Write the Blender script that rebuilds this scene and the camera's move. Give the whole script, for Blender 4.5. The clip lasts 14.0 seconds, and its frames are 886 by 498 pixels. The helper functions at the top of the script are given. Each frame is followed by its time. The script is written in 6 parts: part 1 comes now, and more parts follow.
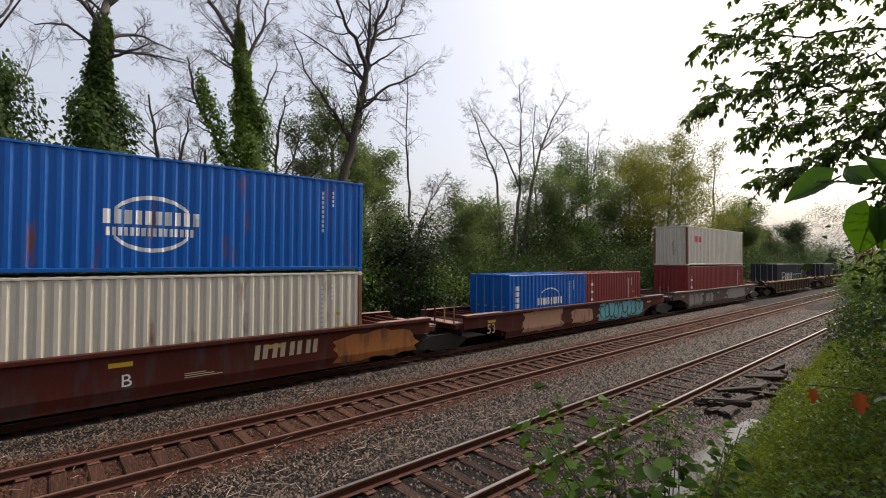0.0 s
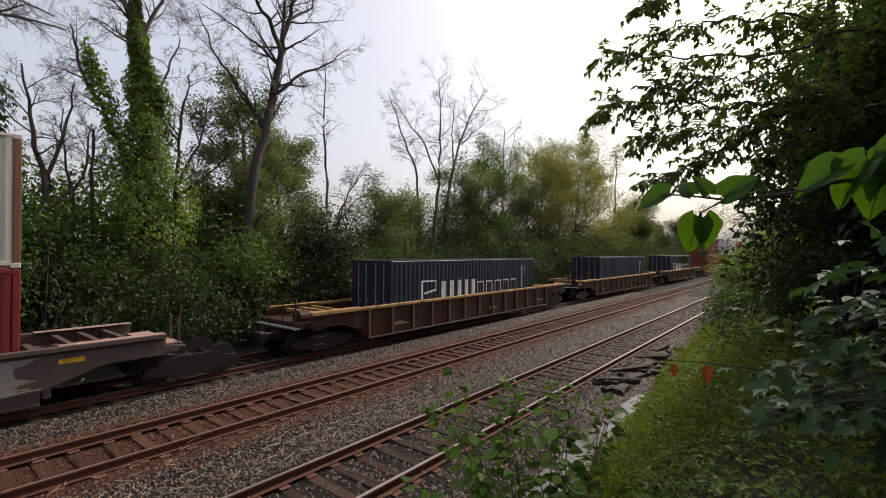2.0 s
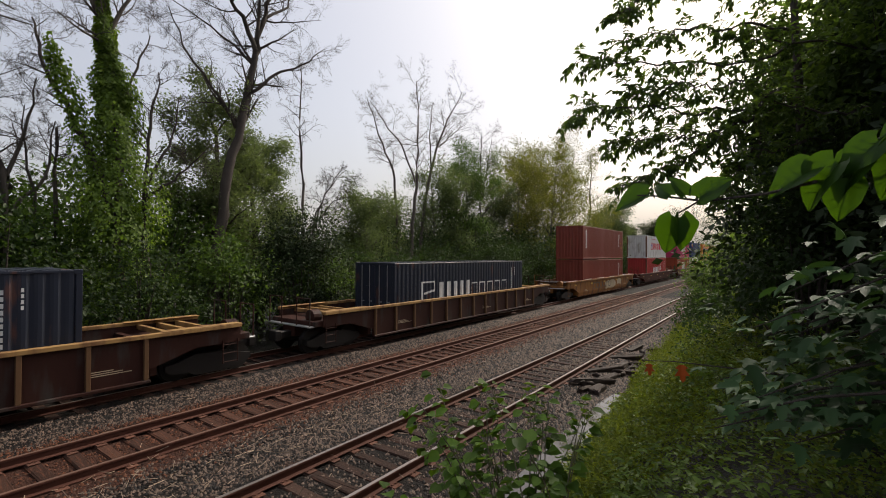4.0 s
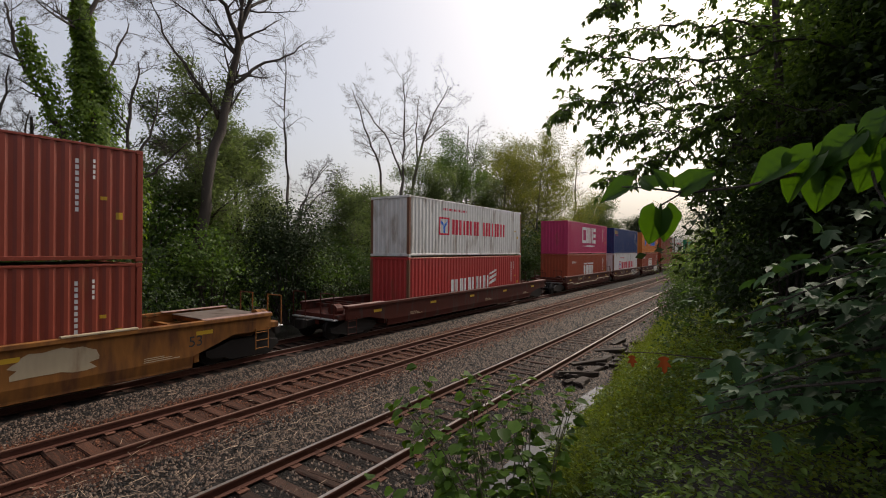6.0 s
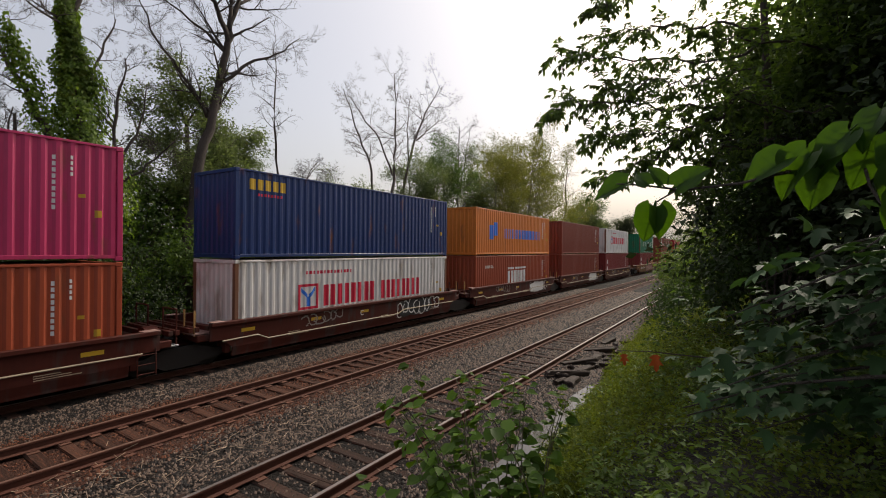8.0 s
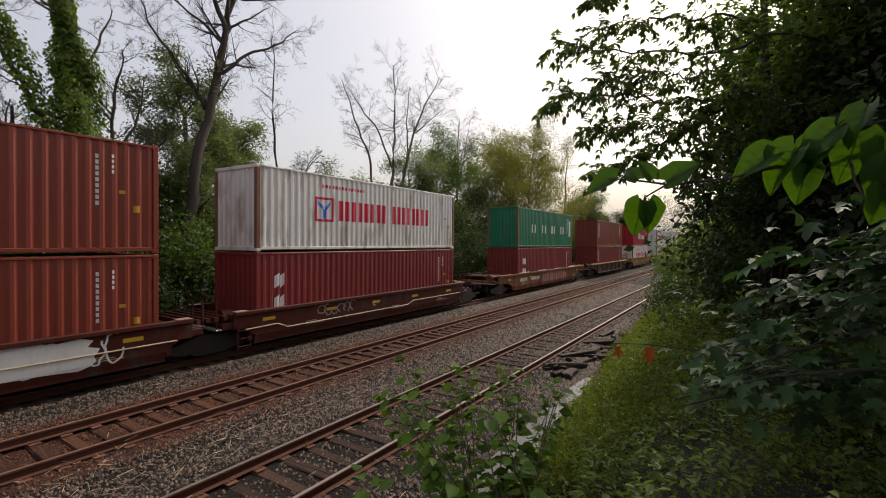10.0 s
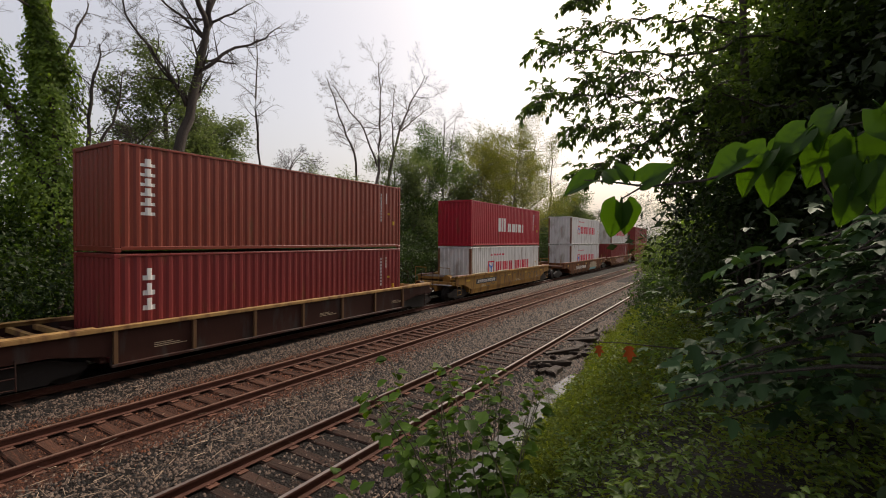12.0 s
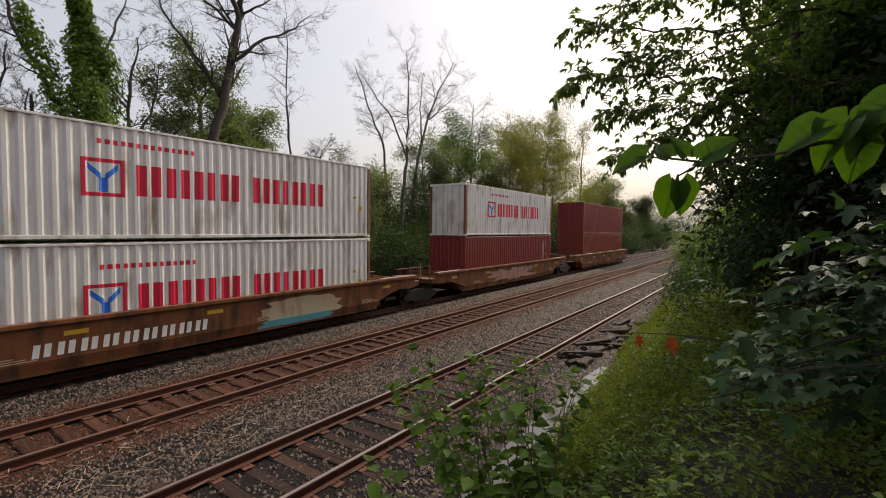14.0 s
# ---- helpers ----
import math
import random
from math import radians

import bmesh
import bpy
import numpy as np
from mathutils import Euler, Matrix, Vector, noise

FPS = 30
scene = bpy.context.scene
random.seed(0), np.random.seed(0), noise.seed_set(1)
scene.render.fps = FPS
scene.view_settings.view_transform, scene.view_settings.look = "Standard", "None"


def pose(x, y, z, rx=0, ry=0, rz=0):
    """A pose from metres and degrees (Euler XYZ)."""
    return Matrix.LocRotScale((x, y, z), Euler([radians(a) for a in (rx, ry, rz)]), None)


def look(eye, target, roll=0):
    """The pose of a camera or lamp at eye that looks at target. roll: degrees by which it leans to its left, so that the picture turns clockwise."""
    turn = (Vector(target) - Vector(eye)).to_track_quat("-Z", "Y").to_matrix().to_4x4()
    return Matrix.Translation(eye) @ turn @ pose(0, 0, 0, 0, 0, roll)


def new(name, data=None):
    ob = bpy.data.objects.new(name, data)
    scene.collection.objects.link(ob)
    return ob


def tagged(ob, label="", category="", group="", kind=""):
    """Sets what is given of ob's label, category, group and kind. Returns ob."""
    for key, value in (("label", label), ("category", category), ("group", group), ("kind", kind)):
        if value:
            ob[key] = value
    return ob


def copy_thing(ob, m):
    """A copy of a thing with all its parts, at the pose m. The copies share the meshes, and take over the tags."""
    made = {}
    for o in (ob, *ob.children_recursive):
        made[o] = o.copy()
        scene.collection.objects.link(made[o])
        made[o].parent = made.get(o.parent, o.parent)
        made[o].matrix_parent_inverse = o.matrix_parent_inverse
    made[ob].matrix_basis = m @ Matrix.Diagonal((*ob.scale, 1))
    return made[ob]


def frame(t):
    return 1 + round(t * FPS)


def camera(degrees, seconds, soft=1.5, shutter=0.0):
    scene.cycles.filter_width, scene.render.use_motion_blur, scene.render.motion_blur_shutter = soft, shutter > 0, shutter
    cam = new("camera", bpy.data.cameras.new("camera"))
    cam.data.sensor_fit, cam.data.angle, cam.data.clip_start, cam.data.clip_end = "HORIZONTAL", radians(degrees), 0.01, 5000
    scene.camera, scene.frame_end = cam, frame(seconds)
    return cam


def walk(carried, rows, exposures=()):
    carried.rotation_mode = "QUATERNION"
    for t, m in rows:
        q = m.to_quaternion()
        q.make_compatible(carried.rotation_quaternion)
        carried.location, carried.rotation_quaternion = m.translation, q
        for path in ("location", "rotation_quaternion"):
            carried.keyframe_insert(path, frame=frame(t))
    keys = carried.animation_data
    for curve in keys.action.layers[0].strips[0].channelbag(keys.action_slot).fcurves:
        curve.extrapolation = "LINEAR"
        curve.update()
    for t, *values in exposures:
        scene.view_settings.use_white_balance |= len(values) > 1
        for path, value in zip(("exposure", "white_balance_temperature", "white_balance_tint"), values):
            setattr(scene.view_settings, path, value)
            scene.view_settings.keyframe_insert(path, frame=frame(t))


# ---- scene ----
# World: +Y runs along the railway, +X towards the bank on which the camera stands, z = 0 at the top of the sleepers.
cam = camera(87.994, 14.0, soft=1.0)
PATH = [
    (0.0, pose(-0.107, 0.027, 3.805, 91.185, -0.319, 48.856)),
    (0.5, pose(-0.083, 0.007, 3.809, 90.727, -0.354, 45.477)),
    (1.0, pose(-0.010, -0.023, 3.818, 90.361, -0.344, 43.315)),
    (1.5, pose(0.042, -0.065, 3.826, 90.301, -0.428, 41.236)),
    (2.0, pose(0.058, -0.060, 3.830, 90.211, -0.414, 38.929)),
    (2.5, pose(0.042, -0.067, 3.824, 90.286, -0.373, 37.333)),
    (3.0, pose(0.039, -0.044, 3.830, 90.533, -0.365, 36.531)),
    (5.5, pose(0.030, -0.045, 3.805, 90.284, -0.446, 35.496)),
    (6.0, pose(0.033, -0.036, 3.805, 89.907, -0.502, 34.416)),
    (6.5, pose(0.026, -0.019, 3.791, 89.861, -0.453, 33.718)),
    (7.0, pose(0.012, -0.010, 3.798, 89.796, -0.455, 33.383)),
    (7.5, pose(-0.000, 0.000, 3.787, 90.025, -0.633, 33.261)),
    (8.0, pose(0.010, -0.024, 3.793, 89.907, -0.575, 33.285)),
    (10.5, pose(0.051, -0.020, 3.802, 88.858, -0.594, 33.243)),
    (11.0, pose(0.051, -0.015, 3.806, 88.794, -0.589, 33.097)),
    (11.5, pose(0.059, -0.014, 3.810, 88.851, -0.564, 32.312)),
    (12.0, pose(0.072, 0.010, 3.814, 88.791, -0.533, 31.554)),
    (12.5, pose(0.094, 0.053, 3.815, 88.407, -0.562, 31.355)),
    (13.0, pose(0.037, 0.059, 3.791, 87.997, -0.476, 31.496)),
    (13.5, pose(-0.007, 0.085, 3.787, 87.683, -0.553, 32.428)),
    (14.0, pose(-0.018, 0.069, 3.781, 87.462, -0.591, 34.973)),
]
walk(cam, PATH, exposures=((0.0, 0.14, 6500, 10), (1.5, 0.10, 6520, 10), (3.0, 0.0, 6550, 10), (6.0, -0.17, 6630, 10), (10.0, -0.06, 6780, 11), (13.0, -0.02, 6950, 12), (14.0, 0.0, 6850, 11)))

# ---------------------------------------------------------------- sky and sun
SUN_EL, SUN_AZ = radians(43), radians(8)
world = bpy.data.worlds.new("hazy_sky")
scene.world = world
world.use_nodes = True
wn, wl = world.node_tree.nodes, world.node_tree.links
wn.clear()
w_out = wn.new("ShaderNodeOutputWorld")
w_bg = wn.new("ShaderNodeBackground")
w_sky = wn.new("ShaderNodeTexSky")
w_sky.sky_type = "NISHITA"
w_sky.sun_disc = False
w_sky.sun_elevation, w_sky.sun_rotation = SUN_EL, SUN_AZ
w_sky.air_density, w_sky.dust_density, w_sky.ozone_density = 1.0, 7.0, 1.0
w_haze = wn.new("ShaderNodeBackground")
w_haze.inputs["Color"].default_value = (0.83, 0.82, 0.86, 1)
w_haze.inputs["Strength"].default_value = 0.49
w_bg.inputs["Strength"].default_value = 0.10
w_add = wn.new("ShaderNodeAddShader")
wl.new(w_sky.outputs["Color"], w_bg.inputs["Color"])
wl.new(w_bg.outputs[0], w_add.inputs[0])
wl.new(w_haze.outputs[0], w_add.inputs[1])
wl.new(w_add.outputs[0], w_out.inputs["Surface"])
sun = new("sun", bpy.data.lights.new("sun", "SUN"))
sun.data.energy, sun.data.angle, sun.data.color = 3.0, radians(4), (1.0, 0.93, 0.82)
sun.matrix_world = look((math.sin(SUN_AZ) * math.cos(SUN_EL) * 60, math.cos(SUN_AZ) * math.cos(SUN_EL) * 60, math.sin(SUN_EL) * 60), (0, 0, 0))

# ---------------------------------------------------------------- materials
def socket(node, *names):
    for n in names:
        if n in node.inputs:
            return node.inputs[n]


def material(name, color, rough=0.6, metal=0.0, vary=0.25, scale=3.0, grain=40.0, bump=0.15, stain=None, stain_amount=0.4,
             stretch=(1, 1, 1), island=0.0, per_object=0.0, bump_dist=0.01, gloss=0.4):
    """A painted or natural surface: base colour, two scales of variation, stains of another colour, fine relief."""
    m = bpy.data.materials.new(name)
    m.use_nodes = True
    nt = m.node_tree
    n, l = nt.nodes, nt.links
    b = n["Principled BSDF"]
    b.inputs["Metallic"].default_value = metal
    b.inputs["Specular IOR Level"].default_value = gloss
    tc = n.new("ShaderNodeTexCoord")
    mp = n.new("ShaderNodeMapping")
    mp.inputs["Scale"].default_value = stretch
    l.new(tc.outputs["Object"], mp.inputs["Vector"])
    big = n.new("ShaderNodeTexNoise")
    big.inputs["Scale"].default_value, big.inputs["Detail"].default_value = scale, 6
    small = n.new("ShaderNodeTexNoise")
    small.inputs["Scale"].default_value, small.inputs["Detail"].default_value = grain, 4
    for t in (big, small):
        l.new(mp.outputs["Vector"], t.inputs["Vector"])
    mix = n.new("ShaderNodeMix")
    mix.data_type = "RGBA"
    c = Vector(color)
    mix.inputs[6].default_value = (*(c * (1 - vary)), 1)
    mix.inputs[7].default_value = (*[min(1, v * (1 + vary)) for v in c], 1)
    avg = n.new("ShaderNodeMath")
    avg.operation = "ADD"
    l.new(big.outputs["Fac"], avg.inputs[0])
    l.new(small.outputs["Fac"], avg.inputs[1])
    sub = n.new("ShaderNodeMath")
    sub.operation, sub.inputs[1].default_value = "MULTIPLY", 0.5
    l.new(avg.outputs[0], sub.inputs[0])
    last = sub.outputs[0]
    if island or per_object:
        rnd = n.new("ShaderNodeNewGeometry").outputs["Random Per Island"] if island else n.new("ShaderNodeObjectInfo").outputs["Random"]
        blend = n.new("ShaderNodeMath")
        blend.operation, blend.inputs[1].default_value = "MULTIPLY_ADD", (island or per_object)
        l.new(rnd, blend.inputs[0])
        off = n.new("ShaderNodeMath")
        off.operation, off.inputs[1].default_value = "SUBTRACT", 0.5 * (island or per_object)
        l.new(last, off.inputs[0])
        l.new(off.outputs[0], blend.inputs[2])
        last = blend.outputs[0]
    l.new(last, mix.inputs[0])
    col = mix.outputs[2]
    if stain:
        st = n.new("ShaderNodeTexNoise")
        st.inputs["Scale"].default_value, st.inputs["Detail"].default_value = scale * 1.7, 8
        l.new(mp.outputs["Vector"], st.inputs["Vector"])
        ramp = n.new("ShaderNodeMapRange")
        ramp.inputs[1].default_value, ramp.inputs[2].default_value = 0.68 - 0.3 * stain_amount, 0.80 - 0.15 * stain_amount
        l.new(st.outputs["Fac"], ramp.inputs[0])
        mix2 = n.new("ShaderNodeMix")
        mix2.data_type = "RGBA"
        l.new(ramp.outputs[0], mix2.inputs[0])
        l.new(col, mix2.inputs[6])
        mix2.inputs[7].default_value = (*stain, 1)
        col = mix2.outputs[2]
    l.new(col, b.inputs["Base Color"])
    rr = n.new("ShaderNodeMapRange")
    rr.inputs[3].default_value, rr.inputs[4].default_value = max(0.05, rough - 0.15), min(1, rough + 0.15)
    l.new(small.outputs["Fac"], rr.inputs[0])
    l.new(rr.outputs[0], b.inputs["Roughness"])
    if bump:
        bp = n.new("ShaderNodeBump")
        bp.inputs["Strength"].default_value, bp.inputs["Distance"].default_value = bump, bump_dist
        l.new(small.outputs["Fac"], bp.inputs["Height"])
        l.new(bp.outputs["Normal"], b.inputs["Normal"])
    return m


def leaf_material(name, color, back, vary=0.45, rough=0.55, through_light=0.45, gloss=0.25):
    """Leaves: a glossy front and light that comes through, each leaf of its own tint."""
    m = bpy.data.materials.new(name)
    m.use_nodes = True
    nt = m.node_tree
    n, l = nt.nodes, nt.links
    b = n["Principled BSDF"]
    geo = n.new("ShaderNodeNewGeometry")
    tc = n.new("ShaderNodeTexCoord")
    noise_t = n.new("ShaderNodeTexNoise")
    noise_t.inputs["Scale"].default_value, noise_t.inputs["Detail"].default_value = 0.8, 4
    l.new(tc.outputs["Object"], noise_t.inputs["Vector"])
    f = n.new("ShaderNodeMath")
    f.operation, f.inputs[1].default_value = "MULTIPLY_ADD", 0.6
    l.new(geo.outputs["Random Per Island"], f.inputs[0])
    g = n.new("ShaderNodeMath")
    g.operation, g.inputs[1].default_value = "MULTIPLY", 0.4
    l.new(noise_t.outputs["Fac"], g.inputs[0])
    l.new(g.outputs[0], f.inputs[2])
    mix = n.new("ShaderNodeMix")
    mix.data_type = "RGBA"
    l.new(f.outputs[0], mix.inputs[0])
    c = Vector(color)
    mix.inputs[6].default_value = (*(c * (1 - vary)), 1)
    mix.inputs[7].default_value = (c.x * (1 + 1.3 * vary), c.y * (1 + vary), c.z * (1 + 0.6 * vary), 1)
    l.new(mix.outputs[2], b.inputs["Base Color"])
    b.inputs["Roughness"].default_value = rough
    b.inputs["Specular IOR Level"].default_value = gloss
    tr = n.new("ShaderNodeBsdfTranslucent")
    hue = n.new("ShaderNodeMix")
    hue.data_type, hue.blend_type = "RGBA", "MULTIPLY"
    hue.inputs[0].default_value = 1
    l.new(mix.outputs[2], hue.inputs[6])
    hue.inputs[7].default_value = (*back, 1)
    l.new(hue.outputs[2], tr.inputs["Color"])
    ms = n.new("ShaderNodeMixShader")
    ms.inputs[0].default_value = through_light
    l.new(b.outputs[0], ms.inputs[1])
    l.new(tr.outputs[0], ms.inputs[2])
    l.new(ms.outputs[0], n["Material Output"].inputs["Surface"])
    return m


RUST = (0.16, 0.06, 0.03)
GRIME = (0.05, 0.045, 0.04)


def paint(name, color, stain=RUST, amount=0.25, rough=0.43, vary=0.22):
    return material(name, color, rough, vary=vary, scale=1.1, grain=9, bump=0.05, stain=stain, stain_amount=amount, stretch=(1, 1.4, 0.35), gloss=0.32 if rough < 0.55 else 0.15)


M = {
    "blue": paint("bright_blue_paint", (0.003, 0.092, 0.37)),
    "beige": paint("beige_paint", (0.50, 0.465, 0.38)),
    "red": paint("maroon_red_paint", (0.185, 0.026, 0.025)),
    "brown": paint("red_brown_paint", (0.190, 0.038, 0.023)),
    "rustred": paint("rust_brown_paint", (0.28, 0.055, 0.024)),
    "black": paint("black_blue_paint", (0.018, 0.022, 0.035)),
    "white": paint("dirty_white_paint", (0.62, 0.60, 0.57), (0.30, 0.25, 0.20), 0.55),
    "hmm": paint("orange_red_paint", (0.38, 0.038, 0.034)),
    "pink": paint("magenta_paint", (0.40, 0.030, 0.10)),
    "navy": paint("navy_paint", (0.012, 0.032, 0.12)),
    "orange": paint("orange_paint", (0.56, 0.165, 0.025)),
    "green": paint("dark_green_paint", (0.012, 0.15, 0.075)),
    "crimson": paint("crimson_paint", (0.32, 0.012, 0.024)),
    "car_brown": paint("brown_car_paint", (0.064, 0.015, 0.010), GRIME, 0.5, 0.6, 0.45),
    "car_rust": paint("rusty_car_steel", (0.17, 0.066, 0.028), (0.045, 0.028, 0.018), 0.8, 0.65, 0.45),
    # Brown darkened to hold the sill's shadow beneath the top chord.
    "car_shade_brown": paint("shade_brown_car_paint", (0.038, 0.015, 0.011), GRIME, 0.5, 0.6, 0.45),
    "car_grey": paint("grey_car_paint", (0.080, 0.060, 0.052), GRIME, 0.35, 0.6),
    "car_yellow": paint("faded_yellow_car_paint", (0.29, 0.16, 0.042), (0.12, 0.058, 0.028), 0.75, 0.6, 0.42),
    "car_ochre": paint("rusty_ochre_car_paint", (0.225, 0.096, 0.026), (0.085, 0.036, 0.02), 0.8, 0.6, 0.45),
    "rib_tan": paint("worn_tan_rib_paint", (0.12, 0.066, 0.034), (0.05, 0.024, 0.016), 0.6, 0.6),
    "chord_yellow": paint("ochre_chord_paint", (0.33, 0.195, 0.075), (0.12, 0.055, 0.032), 0.75, 0.6),
    "deck": paint("worn_grey_deck_paint", (0.13, 0.105, 0.092), (0.05, 0.03, 0.022), 0.6, 0.6, 0.4),
    # Faded paint, paled further with the sky's reflection off level steel.
    "car_faded_sheen": paint("faded_sheen_walkway_paint", (0.30, 0.19, 0.165), (0.09, 0.04, 0.03), 0.5, 0.6),
    "steel": material("greasy_dark_steel", (0.014, 0.011, 0.010), 0.6, 0.2, 0.4, 4, 30, 0.3),
    "galv": material("galvanised_metal", (0.42, 0.42, 0.42), 0.4, 0.6, 0.25, 5, 30, 0.1),
    "m_white": paint("white_marking_paint", (0.66, 0.65, 0.62), GRIME, 0.25),
    "m_red": paint("red_marking_paint", (0.55, 0.02, 0.05), GRIME, 0.05),
    "m_blue": paint("blue_marking_paint", (0.03, 0.16, 0.62), GRIME, 0.05),
    "m_yellow": paint("yellow_marking_paint", (0.50, 0.31, 0.025), GRIME, 0.3),
    "m_black": paint("black_marking_paint", (0.03, 0.03, 0.03), GRIME, 0.1),
    "m_grey": paint("silver_spray_paint", (0.22, 0.20, 0.18), GRIME, 0.45),
    "m_teal": paint("teal_spray_paint", (0.12, 0.38, 0.42), GRIME, 0.15),
    "m_orange": paint("orange_spray_paint", (0.30, 0.115, 0.035), (0.07, 0.03, 0.02), 0.6),
    "m_tan": paint("tan_spray_paint", (0.36, 0.205, 0.13), (0.10, 0.05, 0.035), 0.45),
    "m_pink": paint("pale_pink_spray_paint", (0.34, 0.19, 0.16), (0.10, 0.03, 0.03), 0.5),
    "m_pale": paint("pale_marking_paint", (0.38, 0.31, 0.21), (0.16, 0.09, 0.05), 0.5),
    # Bed colour taken near black to paint the shade between the loose stones.
    "ballast": material("gap_shade_ballast", (0.010, 0.0075, 0.006), 0.95, 0, 0.55, 1.2, 26, 1.0, (0.10, 0.058, 0.038), 0.15, bump_dist=0.05, gloss=0.2),
    "ballast_rust": material("rust_stained_ballast", (0.045, 0.018, 0.011), 0.95, 0, 0.5, 1.6, 26, 1.0, (0.06, 0.03, 0.02), 0.5, bump_dist=0.05, gloss=0.2),
    "stone": material("crushed_stone", (0.066, 0.045, 0.033), 0.75, 0, 0.9, 6, 60, 0.3, island=2.6, gloss=0.4),
    "rusty_stone": material("rust_stained_stone", (0.070, 0.027, 0.014), 0.9, 0, 0.7, 6, 60, 0.3, island=2.0, gloss=0.25),
    "tie_rust": material("rust_stained_timber_sleeper", (0.048, 0.021, 0.013), 0.9, 0, 0.45, 3, 30, 0.8, (0.11, 0.042, 0.022), 0.6, stretch=(0.6, 5, 5), per_object=0.9, gloss=0.2),
    "rusty_frame": paint("rust_streaked_frame_paint", (0.17, 0.085, 0.052), RUST, 0.7),
    "tie": material("weathered_timber_sleeper", (0.038, 0.021, 0.015), 0.9, 0, 0.4, 3, 30, 0.8, (0.075, 0.034, 0.022), 0.45, stretch=(0.6, 5, 5), per_object=0.9, gloss=0.2),
    "rail_side": material("rusted_rail_steel", (0.070, 0.022, 0.012), 0.8, 0.1, 0.35, 5, 50, 0.4),
    "rail_top": material("polished_rail_head", (0.34, 0.29, 0.26), 0.34, 0.8, 0.15, 2, 40, 0.05, stretch=(8, 0.3, 1)),
    "rail_dull": material("dull_rail_head", (0.22, 0.13, 0.095), 0.5, 0.6, 0.25, 2, 40, 0.05, stretch=(8, 0.3, 1)),
    "plate": material("rusty_tie_plate", (0.105, 0.043, 0.026), 0.9, 0.1, 0.35, 6, 50, 0.4, per_object=0.7),
    "soil": material("dark_damp_soil", (0.016, 0.012, 0.008), 0.9, 0, 0.5, 1.5, 20, 0.8, (0.016, 0.024, 0.010), 0.5, bump_dist=0.04),
    "mud": material("wet_mud", (0.026, 0.019, 0.015), 0.8, 0, 0.4, 2, 25, 0.7, bump_dist=0.02),
    "dry": material("dry_stalks", (0.30, 0.22, 0.155), 0.9, 0, 0.3, 3, 30, 0.2, island=1.2),
    "wood": material("old_broken_timber", (0.034, 0.022, 0.016), 0.85, 0, 0.45, 3, 25, 0.8, stretch=(4, 1, 4)),
    "bark": material("grey_brown_bark", (0.10, 0.082, 0.068), 0.9, 0, 0.4, 3, 18, 0.9, stretch=(4, 4, 0.8), bump_dist=0.03),
    "bark_dark": material("dark_bark", (0.055, 0.043, 0.035), 0.9, 0, 0.4, 3, 18, 0.9, stretch=(4, 4, 0.8), bump_dist=0.03),
    "stem": material("green_brown_stem", (0.10, 0.085, 0.045), 0.7, 0, 0.3, 8, 40, 0.3),
    "leaf_ivy": leaf_material("ivy_leaf", (0.118, 0.190, 0.045), (1.7, 1.8, 0.6), 0.6, 0.5, 0.52),
    # Green darkened to hold the shade inside the thickets.
    "leaf_dark": leaf_material("shade_darkened_leaf", (0.026, 0.048, 0.016), (1.5, 1.6, 0.7)),
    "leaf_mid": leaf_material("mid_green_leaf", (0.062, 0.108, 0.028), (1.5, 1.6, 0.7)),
    # Near-black green: the deep shade of the wood is put into the colour.
    "leaf_shade": leaf_material("painted_shade_leaf", (0.022, 0.040, 0.014), (1.3, 1.2, 0.6), 0.5, 0.6, 0.18),
    "leaf_olive": leaf_material("olive_leaf", (0.105, 0.137, 0.068), (1.6, 1.75, 0.95)),
    "leaf_yellow": leaf_material("yellow_green_leaf", (0.140, 0.156, 0.040), (1.6, 1.6, 0.6)),
    "leaf_canopy": leaf_material("canopy_leaf", (0.066, 0.108, 0.036), (1.7, 1.8, 0.6), through_light=0.5),
    "leaf_big": leaf_material("large_bright_leaf", (0.024, 0.062, 0.010), (2.6, 2.4, 0.4), 0.55, 0.5, 0.42, gloss=0.2),
    "leaf_maple": leaf_material("blue_green_maple_leaf", (0.036, 0.080, 0.034), (1.4, 1.5, 0.6), 0.65, 0.58, 0.22, gloss=0.2),
    "leaf_weed": leaf_material("weed_leaf", (0.098, 0.142, 0.026), (1.5, 1.4, 0.4), 0.65, 0.7, gloss=0.15),
    "leaf_plant": leaf_material("plant_leaf", (0.085, 0.150, 0.030), (1.4, 1.4, 0.4), 0.75, 0.5, 0.35, gloss=0.25),
    "leaf_shrub": leaf_material("shrub_leaf", (0.068, 0.138, 0.020), (1.7, 1.6, 0.4), 0.65, 0.5, 0.35, gloss=0.18),
    # Greyed green: the haze of distance is put into the leaf colour.
    "leaf_far": leaf_material("haze_tinted_leaf", (0.066, 0.082, 0.052), (1.5, 1.5, 1.0), 0.3, 0.8, gloss=0.1),
    "leaf_brown": leaf_material("dead_orange_leaf", (0.20, 0.055, 0.018), (1.5, 1.1, 0.5), 0.3, 0.6, 0.4),
}
w_mat = bpy.data.materials.new("still_water")
w_mat.use_nodes = True
wb = w_mat.node_tree.nodes["Principled BSDF"]
wb.inputs["Base Color"].default_value = (0.035, 0.03, 0.024, 1)
wb.inputs["Roughness"].default_value = 0.03
w_ns = w_mat.node_tree.nodes.new("ShaderNodeTexNoise")
w_ns.inputs["Scale"].default_value = 9
